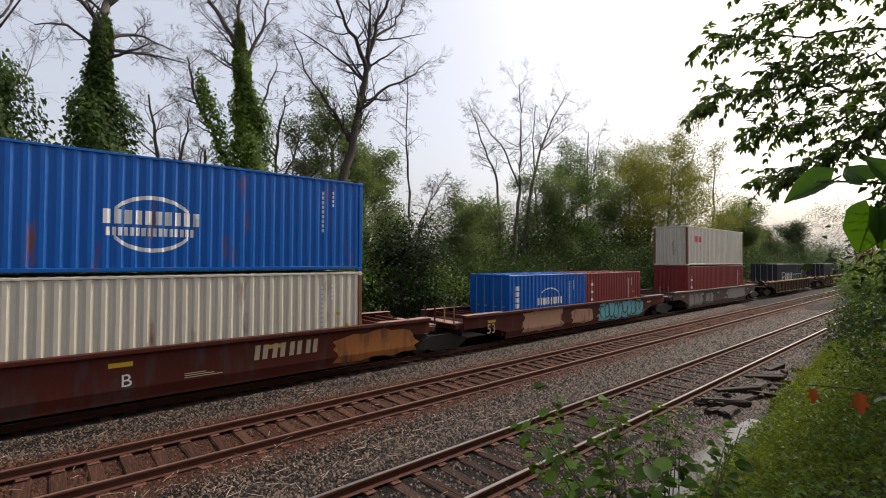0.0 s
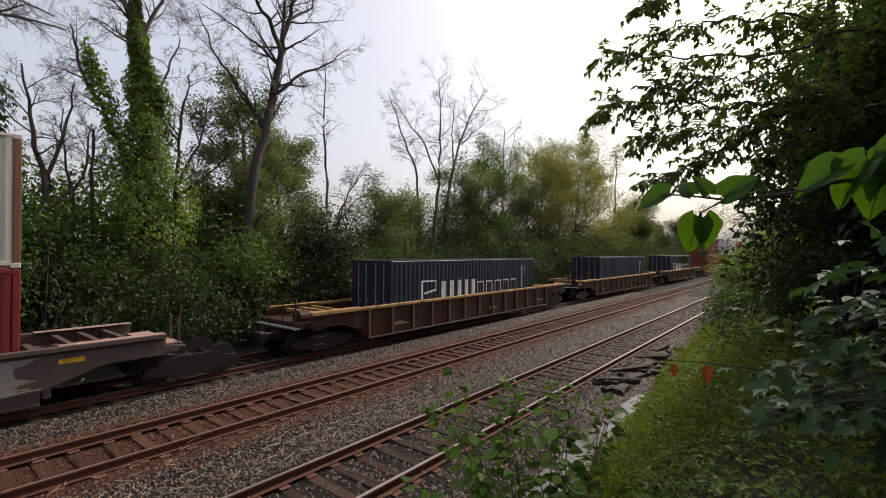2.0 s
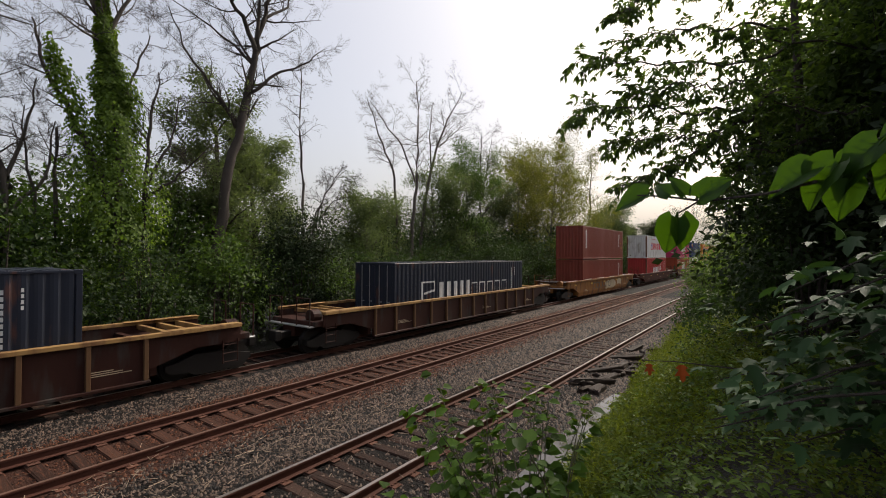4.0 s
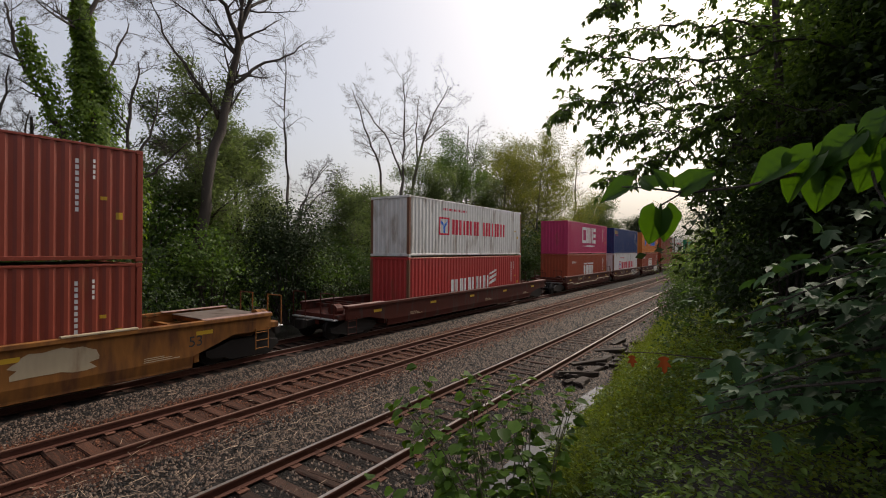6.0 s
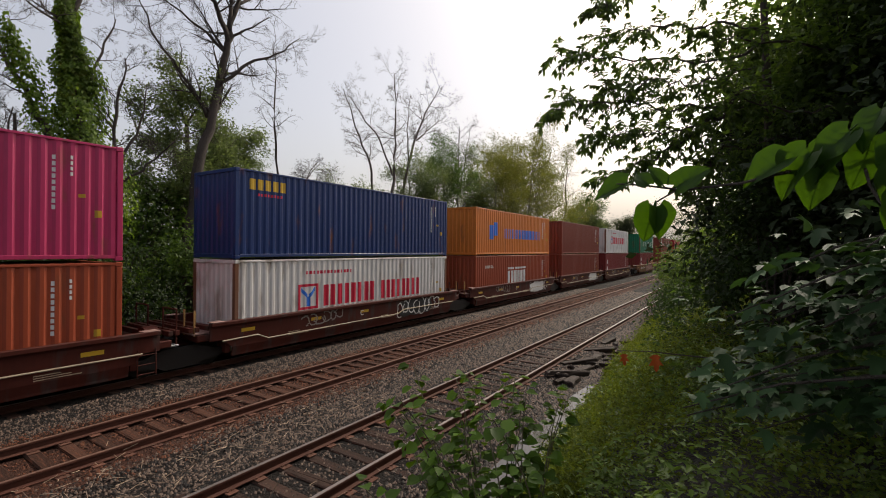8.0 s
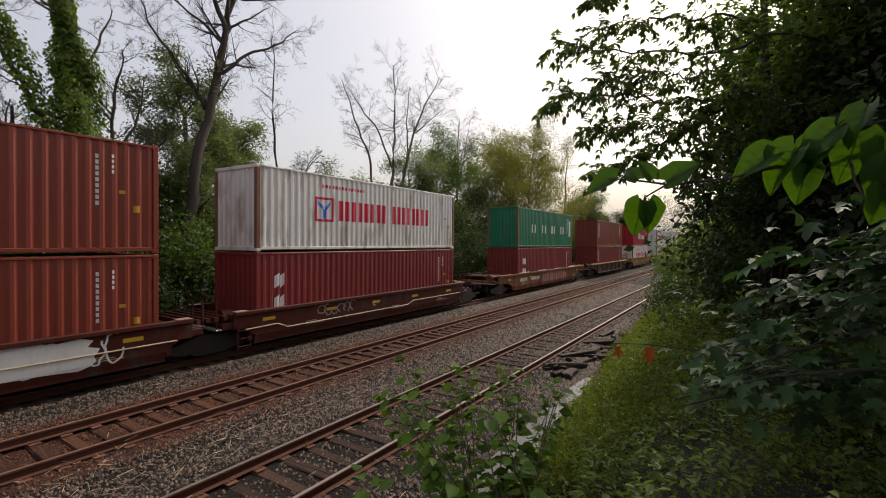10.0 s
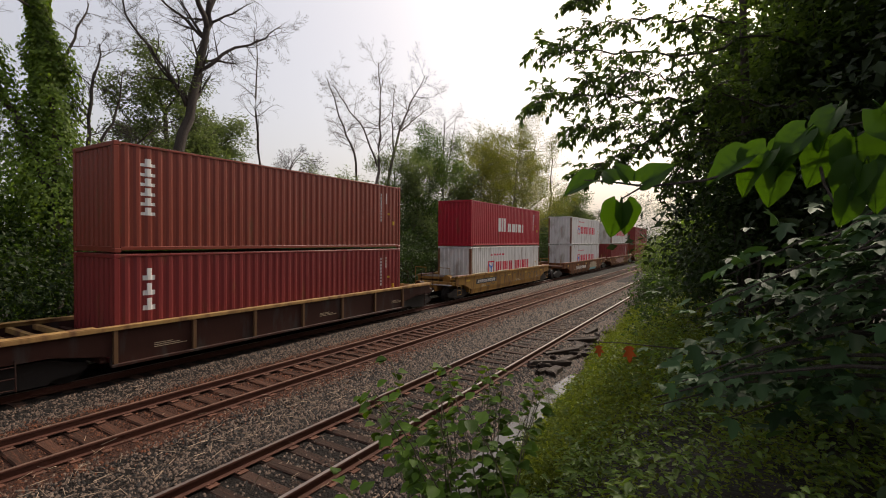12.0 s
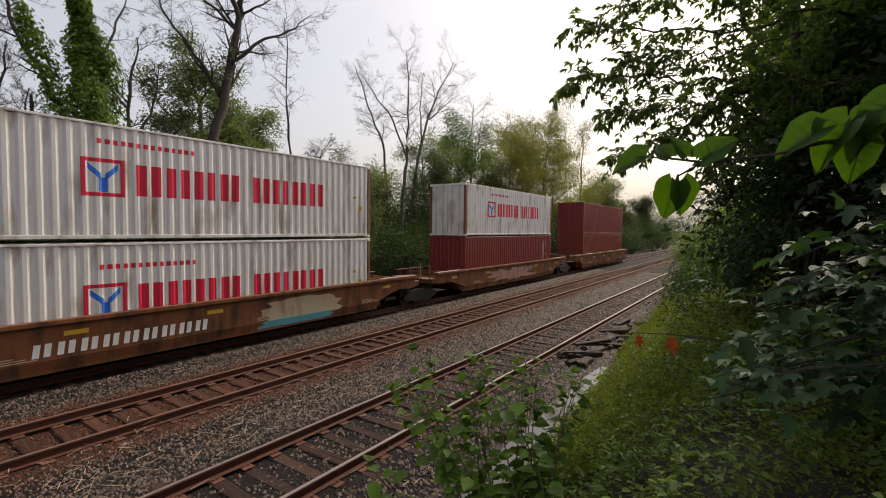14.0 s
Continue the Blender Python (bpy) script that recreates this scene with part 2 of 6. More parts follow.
w_bp = w_mat.node_tree.nodes.new("ShaderNodeBump")
w_bp.inputs["Strength"].default_value, w_bp.inputs["Distance"].default_value = 0.12, 0.01
w_mat.node_tree.links.new(w_ns.outputs["Fac"], w_bp.inputs["Height"])
w_mat.node_tree.links.new(w_bp.outputs["Normal"], wb.inputs["Normal"])
M["water"] = w_mat


# ---------------------------------------------------------------- mesh helpers
class Shape:
    """Collects vertices and faces of one mesh."""

    def __init__(self):
        self.v, self.f, self.cuts = [], [], []

    def add(self, verts, faces):
        o = len(self.v)
        self.cuts.append((o, len(self.f)))
        self.v.extend(verts)
        self.f.extend([tuple(i + o for i in f) for f in faces])
        return self

    def box(self, x0, x1, y0, y1, z0, z1, bevel=0.0):
        if bevel:
            b = bevel
            pts = [(x0 + b, y0), (x1 - b, y0), (x1, y0 + b), (x1, y1 - b), (x1 - b, y1), (x0 + b, y1), (x0, y1 - b), (x0, y0 + b)]
            k = len(pts)
            cx, cy = (x0 + x1) / 2, (y0 + y1) / 2

            def shrink(p):
                return (p[0] + (b if p[0] < cx else -b), p[1] + (b if p[1] < cy else -b))
            rings = [[(*shrink(p), z0) for p in pts], [(*p, z0 + b) for p in pts], [(*p, z1 - b) for p in pts], [(*shrink(p), z1) for p in pts]]
            return self.loft(rings)
        v = [(x, y, z) for z in (z0, z1) for x, y in ((x0, y0), (x1, y0), (x1, y1), (x0, y1))]
        return self.add(v, [(3, 2, 1, 0), (4, 5, 6, 7), (0, 1, 5, 4), (1, 2, 6, 5), (2, 3, 7, 6), (3, 0, 4, 7)])

    def loft(self, rings, cap=True):
        k = len(rings[0])
        v = [p for r in rings for p in r]
        f = [(i * k + j, i * k + (j + 1) % k, (i + 1) * k + (j + 1) % k, (i + 1) * k + j) for i in range(len(rings) - 1) for j in range(k)]
        if cap:
            f += [tuple(range(k - 1, -1, -1)), tuple((len(rings) - 1) * k + j for j in range(k))]
        return self.add(v, f)

    def plate(self, outline, x0, x1):
        """An outline in (y, z), counter-clockwise seen from +x, given thickness from x0 to x1."""
        return self.loft([[(x0, y, z) for y, z in outline], [(x1, y, z) for y, z in outline]])

    def rod(self, a, b, r, n=6, r2=None):
        a, b = Vector(a), Vector(b)
        q = (b - a).to_track_quat("Z", "Y")
        rings = []
        for p, rad in ((a, r), (b, r if r2 is None else r2)):
            rings.append([tuple(p + q @ Vector((rad * math.cos(2 * math.pi * i / n), rad * math.sin(2 * math.pi * i / n), 0))) for i in range(n)])
        return self.loft(rings)

    def tube(self, pts, radii, n=5):
        pts = [Vector(p) for p in pts]
        rings = []
        for i, p in enumerate(pts):
            d = pts[min(i + 1, len(pts) - 1)] - pts[max(i - 1, 0)]
            q = d.to_track_quat("Z", "Y")
            rings.append([tuple(p + q @ Vector((radii[i] * math.cos(2 * math.pi * k / n), radii[i] * math.sin(2 * math.pi * k / n), 0))) for k in range(n)])
        return self.loft(rings)

    def mesh(self, name, mat, smooth=False):
        me = bpy.data.meshes.new(name)
        me.from_pydata(self.v, [], self.f)
        me.materials.append(mat)
        if smooth:
            me.shade_smooth()
        return me


def part(name, shape, mat, parent, label="", smooth=False):
    """One mesh object under a thing or under a part. shape: a Shape or a mesh."""
    me = shape if isinstance(shape, bpy.types.Mesh) else shape.mesh(name, mat, smooth)
    ob = new(name, me)
    ob.parent = parent
    return tagged(ob, label)


def pieces(name, shape, mat, parent, label=""):
    """Each piece that was added to the shape becomes a part of its own."""
    ends = shape.cuts[1:] + [(len(shape.v), len(shape.f))]
    for (v0, f0), (v1, f1) in zip(shape.cuts, ends):
        s = Shape().add(shape.v[v0:v1], [tuple(i - v0 for i in f) for f in shape.f[f0:f1]])
        part(name, s, mat, parent, label)


def thing(name, shape=None, mat=None, label="", category="", group="", kind="", smooth=False):
    me = None if shape is None else shape if isinstance(shape, bpy.types.Mesh) else shape.mesh(name, mat, smooth)
    return tagged(new(name, me), label, category, group, kind)


def leaf_mesh(name, pos, direction, normal, size, mat, width=0.5, lobes=False, simple=False):
    """Many leaves in one mesh: each a folded blade of six points along its direction."""
    pos, d, nn = np.asarray(pos, float), np.asarray(direction, float), np.asarray(normal, float)
    size = np.asarray(size, float)[:, None]
    d /= np.linalg.norm(d, axis=1)[:, None] + 1e-9
    side = np.cross(d, nn)
    side /= np.linalg.norm(side, axis=1)[:, None] + 1e-9
    up = np.cross(side, d)
    w = width * size * 0.5
    if lobes:
        prof = [(0, 0, 0), (0.0, 0.30, 0.02), (0.16, 0.80, 0.0), (0.25, 0.42, 0.08), (0.62, 1.0, -0.02), (0.58, 0.36, 0.08), (0.82, 0.32, 0.02), (1.0, 0, -0.12)]
    elif simple:
        prof = [(0, 0, 0), (0.45, 1.0, 0.12), (1.0, 0, -0.08)]
    else:
        prof = [(0, 0, 0), (0.28, 0.9, 0.12), (0.62, 0.85, 0.10), (1.0, 0, -0.10)]
    k = len(prof) - 2
    cols = [pos]
    for a, b, c in prof[1:-1]:
        cols.append(pos + d * size * a + side * w * b + up * size * c)
    cols.append(pos + d * size + up * size * prof[-1][2])
    for a, b, c in prof[1:-1][::-1]:
        cols.append(pos + d * size * a - side * w * b + up * size * c)
    V = np.stack(cols, 1)
    n, m = V.shape[0], V.shape[1]
    right = list(range(0, k + 2))
    left = [0] + list(range(m - 1, k, -1))
    V = V.reshape(-1, 3)
    me = bpy.data.meshes.new(name)
    loops_per = [np.array(right), np.array(left[::-1])]
    base = (np.arange(n) * m)[:, None]
    idx = np.concatenate([base + loops_per[0][None, :], base + loops_per[1][None, :]], 1).ravel()
    me.vertices.add(len(V))
    me.vertices.foreach_set("co", V.ravel())
    me.loops.add(len(idx))
    me.loops.foreach_set("vertex_index", idx.astype(np.int32))
    me.polygons.add(2 * n)
    me.polygons.foreach_set("loop_start", (np.arange(2 * n) * (k + 2)).astype(np.int32))
    me.update(calc_edges=True)
    me.validate()
    me.materials.append(mat)
    return me


# ---------------------------------------------------------------- ground
TRACKS = {"side": -5.915, "middle": -10.11, "train": -14.51}
rng = np.random.default_rng(7)


def toe(y):
    return -2.95 - 0.055 * max(0.0, min(y, 30) - 6)


def ground_z(x, y):
    """Height of the ground: ballast beds, a ditch, and the bank on which the camera stands."""
    t = toe(y)
    if x > t:
        s = min(1.0, (x - t) / 2.9)
        rise = 2.1 * (s * s * (3 - 2 * s) * 0.45 + s * 0.55)
        return -0.13 + rise + 0.05 * noise.noise((x * 1.3, y * 1.3, 0))
    z = -0.02 + 0.02 * noise.noise((x * 2.1, y * 2.1, 3))
    for key, xc in TRACKS.items():
        if abs(x - xc) < 0.72:
            z -= 0.015 if key == "side" else 0.035
        elif abs(x - xc) < 1.7:
            z += 0.012
    if x > -4.7:
        z -= 0.15 * min(1, (x + 4.7) / 1.2)
    for a, b in ((-8.7, -7.3), (-12.95, -11.6)):
        if a < x < b:
            z -= 0.07 * math.sin(math.pi * (x - a) / (b - a))
    if x < -16.3:
        z -= min(0.5, (-16.3 - x) * 0.35)
    return z


def build_ground():
    xs = sorted(set([-1500, -600, -250, -120, -70, -45, -34, -28, -24, -21, -19] + [round(-18 + 0.3 * i, 2) for i in range(78)] + [5.6, 7, 10, 15, 25, 45, 90, 250, 600, 1500]))
    ys = sorted(set([-1500, -500, -200, -90, -50, -30, -20, -14] + [round(-10 + 0.45 * i, 2) for i in range(110)] + [40 + 2.5 * i for i in range(30)] + [120, 150, 200, 300, 500, 900, 2000]))
    s = Shape()
    s.v = [(x, y, ground_z(x, y)) for y in ys for x in xs]
    k = len(xs)
    s.f = [(j * k + i, j * k + i + 1, (j + 1) * k + i + 1, (j + 1) * k + i) for j in range(len(ys) - 1) for i in range(k - 1)]
    g = thing("ground", s, M["ballast"], "crushed stone railway bed, gap shade painted dark, between banks of soil", "ground", kind="structure", smooth=True)
    g.data.materials.append(M["soil"])
    g.data.materials.append(M["mud"])
    g.data.materials.append(M["ballast_rust"])
    cols = np.array([(xs[i] + xs[i + 1]) / 2 for j in range(len(ys) - 1) for i in range(k - 1)])
    rows_y = np.array([(ys[j] + ys[j + 1]) / 2 for j in range(len(ys) - 1) for i in range(k - 1)])
    toes = np.array([toe(y) for y in rows_y])
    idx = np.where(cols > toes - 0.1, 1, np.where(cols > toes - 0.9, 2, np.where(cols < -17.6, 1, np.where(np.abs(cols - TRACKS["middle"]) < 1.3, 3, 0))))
    g.data.polygons.foreach_set("material_index", idx.astype(np.int32))
    return g


def rail_profile(x):
    """Cross-section of a rail round x: foot, web and head."""
    return [(x - 0.070, 0.012), (x + 0.070, 0.012), (x + 0.070, 0.024), (x + 0.012, 0.045), (x + 0.010, 0.130), (x + 0.034, 0.142),
            (x + 0.034, 0.168), (x + 0.026, 0.176), (x - 0.026, 0.176), (x - 0.034, 0.168), (x - 0.034, 0.142), (x - 0.010, 0.130), (x - 0.012, 0.045), (x - 0.070, 0.024)]


def build_track(key, near_ties, head, y0=-16.0, y1=420.0):
    xc = TRACKS[key]
    tr = thing("railway_track", label={"side": "disused-looking rusty siding with bright rail heads on timber sleepers", "middle": "rust-red railway track on weathered timber sleepers",
                                       "train": "railway track in deep shade beneath the train"}[key], category="railway track", kind="structure")
    for sgn in (-1, 1):
        x = xc + sgn * 0.755
        s = Shape()
        pr = rail_profile(x)
        s.loft([[(a, y, z) for a, z in pr] for y in (y0, y1)])
        r = part("rail", s, M["rail_side"], tr, "worn steel rail with rusty sides")
        t = Shape().box(x - 0.029, x + 0.029, y0, y1, 0.1745, 0.180, 0.0)
        part("rail_head", t, head, r, "polished running surface")
    rr = random.Random(len(key))
    tie_me = []
    for k in range(4):
        s = Shape().box(-1.30, 1.30, -0.115, 0.115, -0.17, 0.0, 0.018)
        s.v = [(a + rr.uniform(-.02, .02), b + rr.uniform(-.012, .012), c + rr.uniform(-.008, .004)) for a, b, c in s.v]
        tie_me.append(s.mesh("sleeper", M["tie_rust" if key == "middle" else "tie"]))
    plate_me = Shape().box(-0.19, 0.19, -0.09, 0.09, -0.002, 0.014, 0.004).box(-0.11, -0.085, -0.05, -0.02, 0.014, 0.035).box(0.085, 0.11, 0.02, 0.05, 0.014, 0.035) \
        .box(-0.11, -0.085, 0.03, 0.06, 0.014, 0.035).box(0.085, 0.11, -0.06, -0.03, 0.014, 0.035).mesh("tie_plate", M["plate"])
    far = Shape()
    y, i = y0 + 0.2, 0
    while y < 200:
        dx, rz, dz = rr.uniform(-.06, .06), rr.uniform(-1.6, 1.6), rr.uniform(-.02, .004) if key == "side" else rr.uniform(-.02, .005)
        if near_ties[0] < y < near_ties[1]:
            o = part("sleeper", tie_me[i % 4], None, tr)
            o.matrix_basis = pose(xc + dx, y, dz - 0.002, 0, 0, rz)
            for sgn in (-1, 1):
                p = part("tie_plate", plate_me, None, o)
                p.matrix_basis = pose(sgn * 0.755 - dx, 0, -dz + 0.003, 0, 0, -rz)
        else:
            far.box(xc - 1.3 + dx, xc + 1.3 + dx, y - .115, y + .115, -.17, dz)
        y += 0.505 + rr.uniform(-.03, .03)
        i += 1
    f = part("sleepers", far, M["tie"], tr, "rows of timber sleepers")
    tagged(f, kind="stuff")
    return tr


build_ground()
build_track("side", (-3, 45), M["rail_top"])
build_track("middle", (-3, 48), M["rail_dull"])
build_track("train", (900, 901), M["rail_top"])


# ---------------------------------------------------------------- the train
V0, ACC = 22.5146, 0.0073
moving = []
CL, CW = 12.192, 2.438
PITCH, DEPTH = 0.278, 0.036


def wave(y):
    """Depth of the corrugation below the outer face at y."""
    u = (y / PITCH) % 1.0
    a = 0.28
    if u < a:
        return 0.0
    if u < 0.5:
        return DEPTH * (u - a) / (0.5 - a)
    if u < 0.5 + a:
        return DEPTH
    return DEPTH * (1 - (u - 0.5 - a) / (0.5 - a))


def breaks(y0, y1):
    out = [y0]
    k = math.floor(y0 / PITCH)
    while k * PITCH < y1:
        for u in (0, 0.28, 0.5, 0.78):
            y = (k + u) * PITCH
            if y0 + 1e-4 < y < y1 - 1e-4:
                out.append(y)
        k += 1
    return out + [y1]


def corrugated(s, y0, y1, z0, z1, face, inset=0.0, along="y", flip=1):
    """A corrugated sheet; face: the outer plane. flip -1: it faces the other way."""
    ys = breaks(y0, y1)
    v, f = [], []
    for y in ys:
        d = face - flip * (wave(y) + inset)
        for z in (z0, z1):
            v.append((d, y, z) if along == "y" else (y, d, z))
    for i in range(len(ys) - 1):
        q = (2 * i, 2 * i + 2, 2 * i + 3, 2 * i + 1)
        f.append(q if flip > 0 else q[::-1])
    return s.add(v, f)


def decal(s, y0, y1, b0, t0, b1=None, t1=None, face=CW / 2 - 0.012):
    """A painted shape on the corrugated side, from y0 to y1, between heights that run straight from one end to the other."""
    b1, t1 = b0 if b1 is None else b1, t0 if t1 is None else t1
    ys = breaks(y0, y1)
    v, f = [], []
    for y in ys:
        k = (y - y0) / (y1 - y0)
        d = face - wave(y) + 0.004
        v += [(d, y, b0 + (b1 - b0) * k), (d, y, t0 + (t1 - t0) * k)]
    for i in range(len(ys) - 1):
        f.append((2 * i, 2 * i + 2, 2 * i + 3, 2 * i + 1))
    return s.add(v, f)


def bars(s, y0, y1, z0, z1, count, fill=0.72, split=True):
    """A word as a row of plain upright bars."""
    w = (y1 - y0) / count
    for i in range(count):
        a = y0 + w * i
        if split:
            decal(s, a, a + w * fill * 0.42, z0, z1)
            decal(s, a + w * fill * 0.62, a + w * fill, z0, z1)
        else:
            decal(s, a, a + w * fill, z0, z1)
    return s


mesh_cache = {}


def cached(key, make):
    if key not in mesh_cache:
        mesh_cache[key] = make()
    return mesh_cache[key]


def container(label, color, y, z, height=2.896, length=CL, door=False, marks=None, group="containers on the train"):
    """A corrugated steel shipping container; y: its middle along the train at the clip's start; z: its underside."""
    c = thing("shipping_container", label=label, category="shipping container", group=group)
    h, L, W = height, length / 2, CW / 2
    mat = M[color]
    k = (color, round(height, 2), round(length, 2))
    rusty = color in ("white", "green", "beige", "hmm")

    def p(name, key, make, lab=""):
        return part(name, cached((name, key) + k, lambda: make().mesh(name, mat)), None, c, lab)
    p("side_wall", 1, lambda: corrugated(Shape(), -L + 0.10, L - 0.10, 0.13, h - 0.06, W - 0.012))
    p("side_wall", 2, lambda: corrugated(Shape(), -L + 0.10, L - 0.10, 0.13, h - 0.06, -W + 0.012, flip=-1))
    p("roof", 0, lambda: Shape().box(-W + .05, W - .05, -L + .1, L - .1, h - .03, h - .012))
    ribs = Shape()
    for i in range(int(length / 0.3) - 1):
        ribs.box(-W + 0.12, W - 0.12, -L + 0.25 + i * 0.3, -L + 0.40 + i * 0.3, h - 0.012, h + 0.0)
    p("roof_rib_sheet", 0, lambda: ribs)
    for sx in (-1, 1):
        p("top_rail", sx, lambda: Shape().box(sx * W - (0.06 if sx > 0 else 0), sx * W + (0.06 if sx < 0 else 0), -L + 0.16, L - 0.16, h - 0.08, h - 0.02, 0.008))
        p("bottom_rail", sx, lambda: Shape().box(sx * W - (0.06 if sx > 0 else 0), sx * W + (0.06 if sx < 0 else 0), -L + 0.16, L - 0.16, 0.06, 0.155, 0.008))
        for sy in (-1, 1):
            x0, x1 = sorted((sx * W, sx * (W - 0.15)))
            y0, y1 = sorted((sy * L, sy * (L - 0.13)))
            if rusty:
                part("corner_post", cached(("rusty_post", sx, sy, h, L), lambda: Shape().box(x0, x1, y0, y1, 0.118, h - 0.118, 0.012).mesh("corner_post", M["rusty_frame"])), None, c, "rust-streaked corner post")
            else:
                p("corner_post", (sx, sy), lambda: Shape().box(x0, x1, y0, y1, 0.118, h - 0.118, 0.012))
            for top in (0, 1):
                zz = h - 0.118 if top else 0.0
                p("corner_casting", (sx, sy, top), lambda: Shape().box(x0 - (0.003 if sx < 0 else 0), x1 + (0.003 if sx > 0 else 0), y0 - (.04 if sy > 0 else .003), y1 + (.04 if sy < 0 else .003), zz, zz + 0.118, 0.015))
    p("floor", 0, lambda: Shape().box(-W + .07, W - .07, -L + .1, L - .1, 0.06, 0.13))
    p("end_wall", 1, lambda: corrugated(Shape(), -W + 0.15, W - 0.15, 0.16, h - 0.11, L - 0.03, along="x", flip=1))
    p("end_sill", 1, lambda: Shape().box(-W + .15, W - .15, -L + .002, -L + .09, 0.02, 0.16, .008))
    p("end_header", 1, lambda: Shape().box(-W + .15, W - .15, -L + .002, -L + .09, h - .12, h - .005, .008))
    if door:
        for sx in (-1, 1):
            a, b = sorted((sx * 0.012, sx * (W - 0.155)))
            d = p("door", sx, lambda: Shape().box(a, b, -L + 0.03, -L + 0.07, 0.165, h - 0.125, 0.01).box(a + .06, b - .06, -L + .022, -L + .032, 0.9, 1.0).box(a + .06, b - .06, -L + .022, -L + .032, 1.75, 1.85))
            for dx in (0.30, 0.78):
                part("lock_rod", cached(("lock", sx, dx, h, L), lambda: Shape().rod((sx * dx, -L + 0.005, 0.1), (sx * dx, -L + 0.005, h - 0.1), 0.018).box(sx * dx - .02, sx * dx + .16, -L - .004, -L + .008, 1.15, 1.19).mesh("lock_rod", M["galv"])), None, d, "galvanised locking rod")
    else:
        p("end_wall", 2, lambda: corrugated(Shape(), -W + 0.15, W - 0.15, 0.16, h - 0.12, -L + 0.03, along="x", flip=-1))
    small = Shape()
    for q in range(9):
        decal(small, L - 1.44, L - 1.38, h * (.42 + .05 * q), h * (.455 + .05 * q))
    for q in range(4):
        decal(small, L - 1.10, L - 1.05, h * (.70 + .045 * q), h * (.73 + .045 * q))
    pieces("code_plate", small, M["m_white"], c, "small white code markings")
    if color not in ("black", "blue"):
        pieces("warning_label", decal(decal(Shape(), L - .60, L - .46, h * .37, h * .43), L - .93, L - .80, h * .53, h * .56), M["m_yellow"], c, "yellow warning label")
    for name, mkey, shape, lab in (marks or []):
        pieces(name, shape, M[mkey], c, lab)
    moving.append((c, y, z))
    return c


def bogie(parent, y, mat="steel"):
    """A two-axle truck under a well car."""
    f = Shape()
    for sx in (-1, 1):
        f.plate([(y - 1.25, 0.52), (y - 1.05, 0.42), (y - .62, .40), (y - .45, .30), (y + .45, .30), (y + .62, .40), (y + 1.05, .42), (y + 1.25, .52),
                 (y + 1.25, .68), (y + .95, .72), (y + .5, .88), (y - .5, .88), (y - .95, .72), (y - 1.25, .68)], sx * 1.0 - .07, sx * 1.0 + .07)
    f.box(-1.05, 1.05, y - .22, y + .22, .42, .78, .03)
    b = part("bogie", f, M[mat], parent, "cast steel bogie frame")
    for yy in (y - .89, y + .89):
        for sx in (-1, 1):
            w = Shape().rod((sx * .70, yy, .60), (sx * .83, yy, .60), .42, 24).rod((sx * .67, yy, .60), (sx * .70, yy, .60), .455, 24)
            part("wheel", w, M["steel"], b, "dark steel wheel")
        part("axle", Shape().rod((-.67, yy, .60), (.67, yy, .60), .08, 8), M["steel"], b)
    sp = Shape()
    for sx in (-1, 1):
        for dy in (-.16, 0, .16):
            sp.rod((sx * 1.0, y + dy, .40), (sx * 1.0, y + dy, .62), .07, 8)
    pieces("spring", sp, M["steel"], b)


def scrawl(s, y0, y1, z0, z1, face, seed, strokes=7, w=0.05):
    """Loops of sprayed line on the sill."""
    r = random.Random(seed)
    n = strokes
    for i in range(n):
        cy = y0 + (y1 - y0) * (i + .5) / n
        ry, rz = (y1 - y0) / n * r.uniform(.4, .7), (z1 - z0) * r.uniform(.3, .5)
        cz = (z0 + z1) / 2 + r.uniform(-.08, .08)
        a0, a1 = r.uniform(0, 6), r.uniform(3.5, 6)
        pts = [(cy + ry * math.cos(a0 + a1 * k / 14) + .06 * r.uniform(-1, 1), cz + rz * math.sin(a0 + a1 * k / 14)) for k in range(15)]
        pts = [(min(max(a, y0), y1), min(max(b, z0), z1)) for a, b in pts]
        v, f = [], []
        for k in range(15):
            p, q = pts[max(k - 1, 0)], pts[min(k + 1, 14)]
            t = Vector((q[0] - p[0], q[1] - p[1]))
            t = t.normalized() if t.length > 1e-6 else Vector((1, 0))
            for e in (-1, 1):
                v.append((face + 0.0004 * i, pts[k][0] - t.y * w * .5 * e, pts[k][1] + t.x * w * .5 * e))
        for k in range(14):
            f.append((2 * k, 2 * k + 2, 2 * k + 3, 2 * k + 1))
        s.add(v, f)
    return s


def blob(s, y0, y1, z0, z1, face, seed, n=26, rough=0.25):
    """A filled patch of spray paint with an uneven outline."""
    r = random.Random(seed)
    cy, cz = (y0 + y1) / 2, (z0 + z1) / 2
    pts = []
    for i in range(n):
        a = 2 * math.pi * i / n
        c, q = math.cos(a), math.sin(a)
        k = 1 / max(abs(c), abs(q)) ** .8 * (1 - rough * r.random())
        pts.append((face, min(max(cy + c * k * (y1 - y0) / 2, y0), y1), min(max(cz + q * k * (z1 - z0) / 2, z0), z1)))
    return s.add([(face, cy, cz)] + pts, [(0, 1 + i, 1 + (i + 1) % n) for i in range(n)])


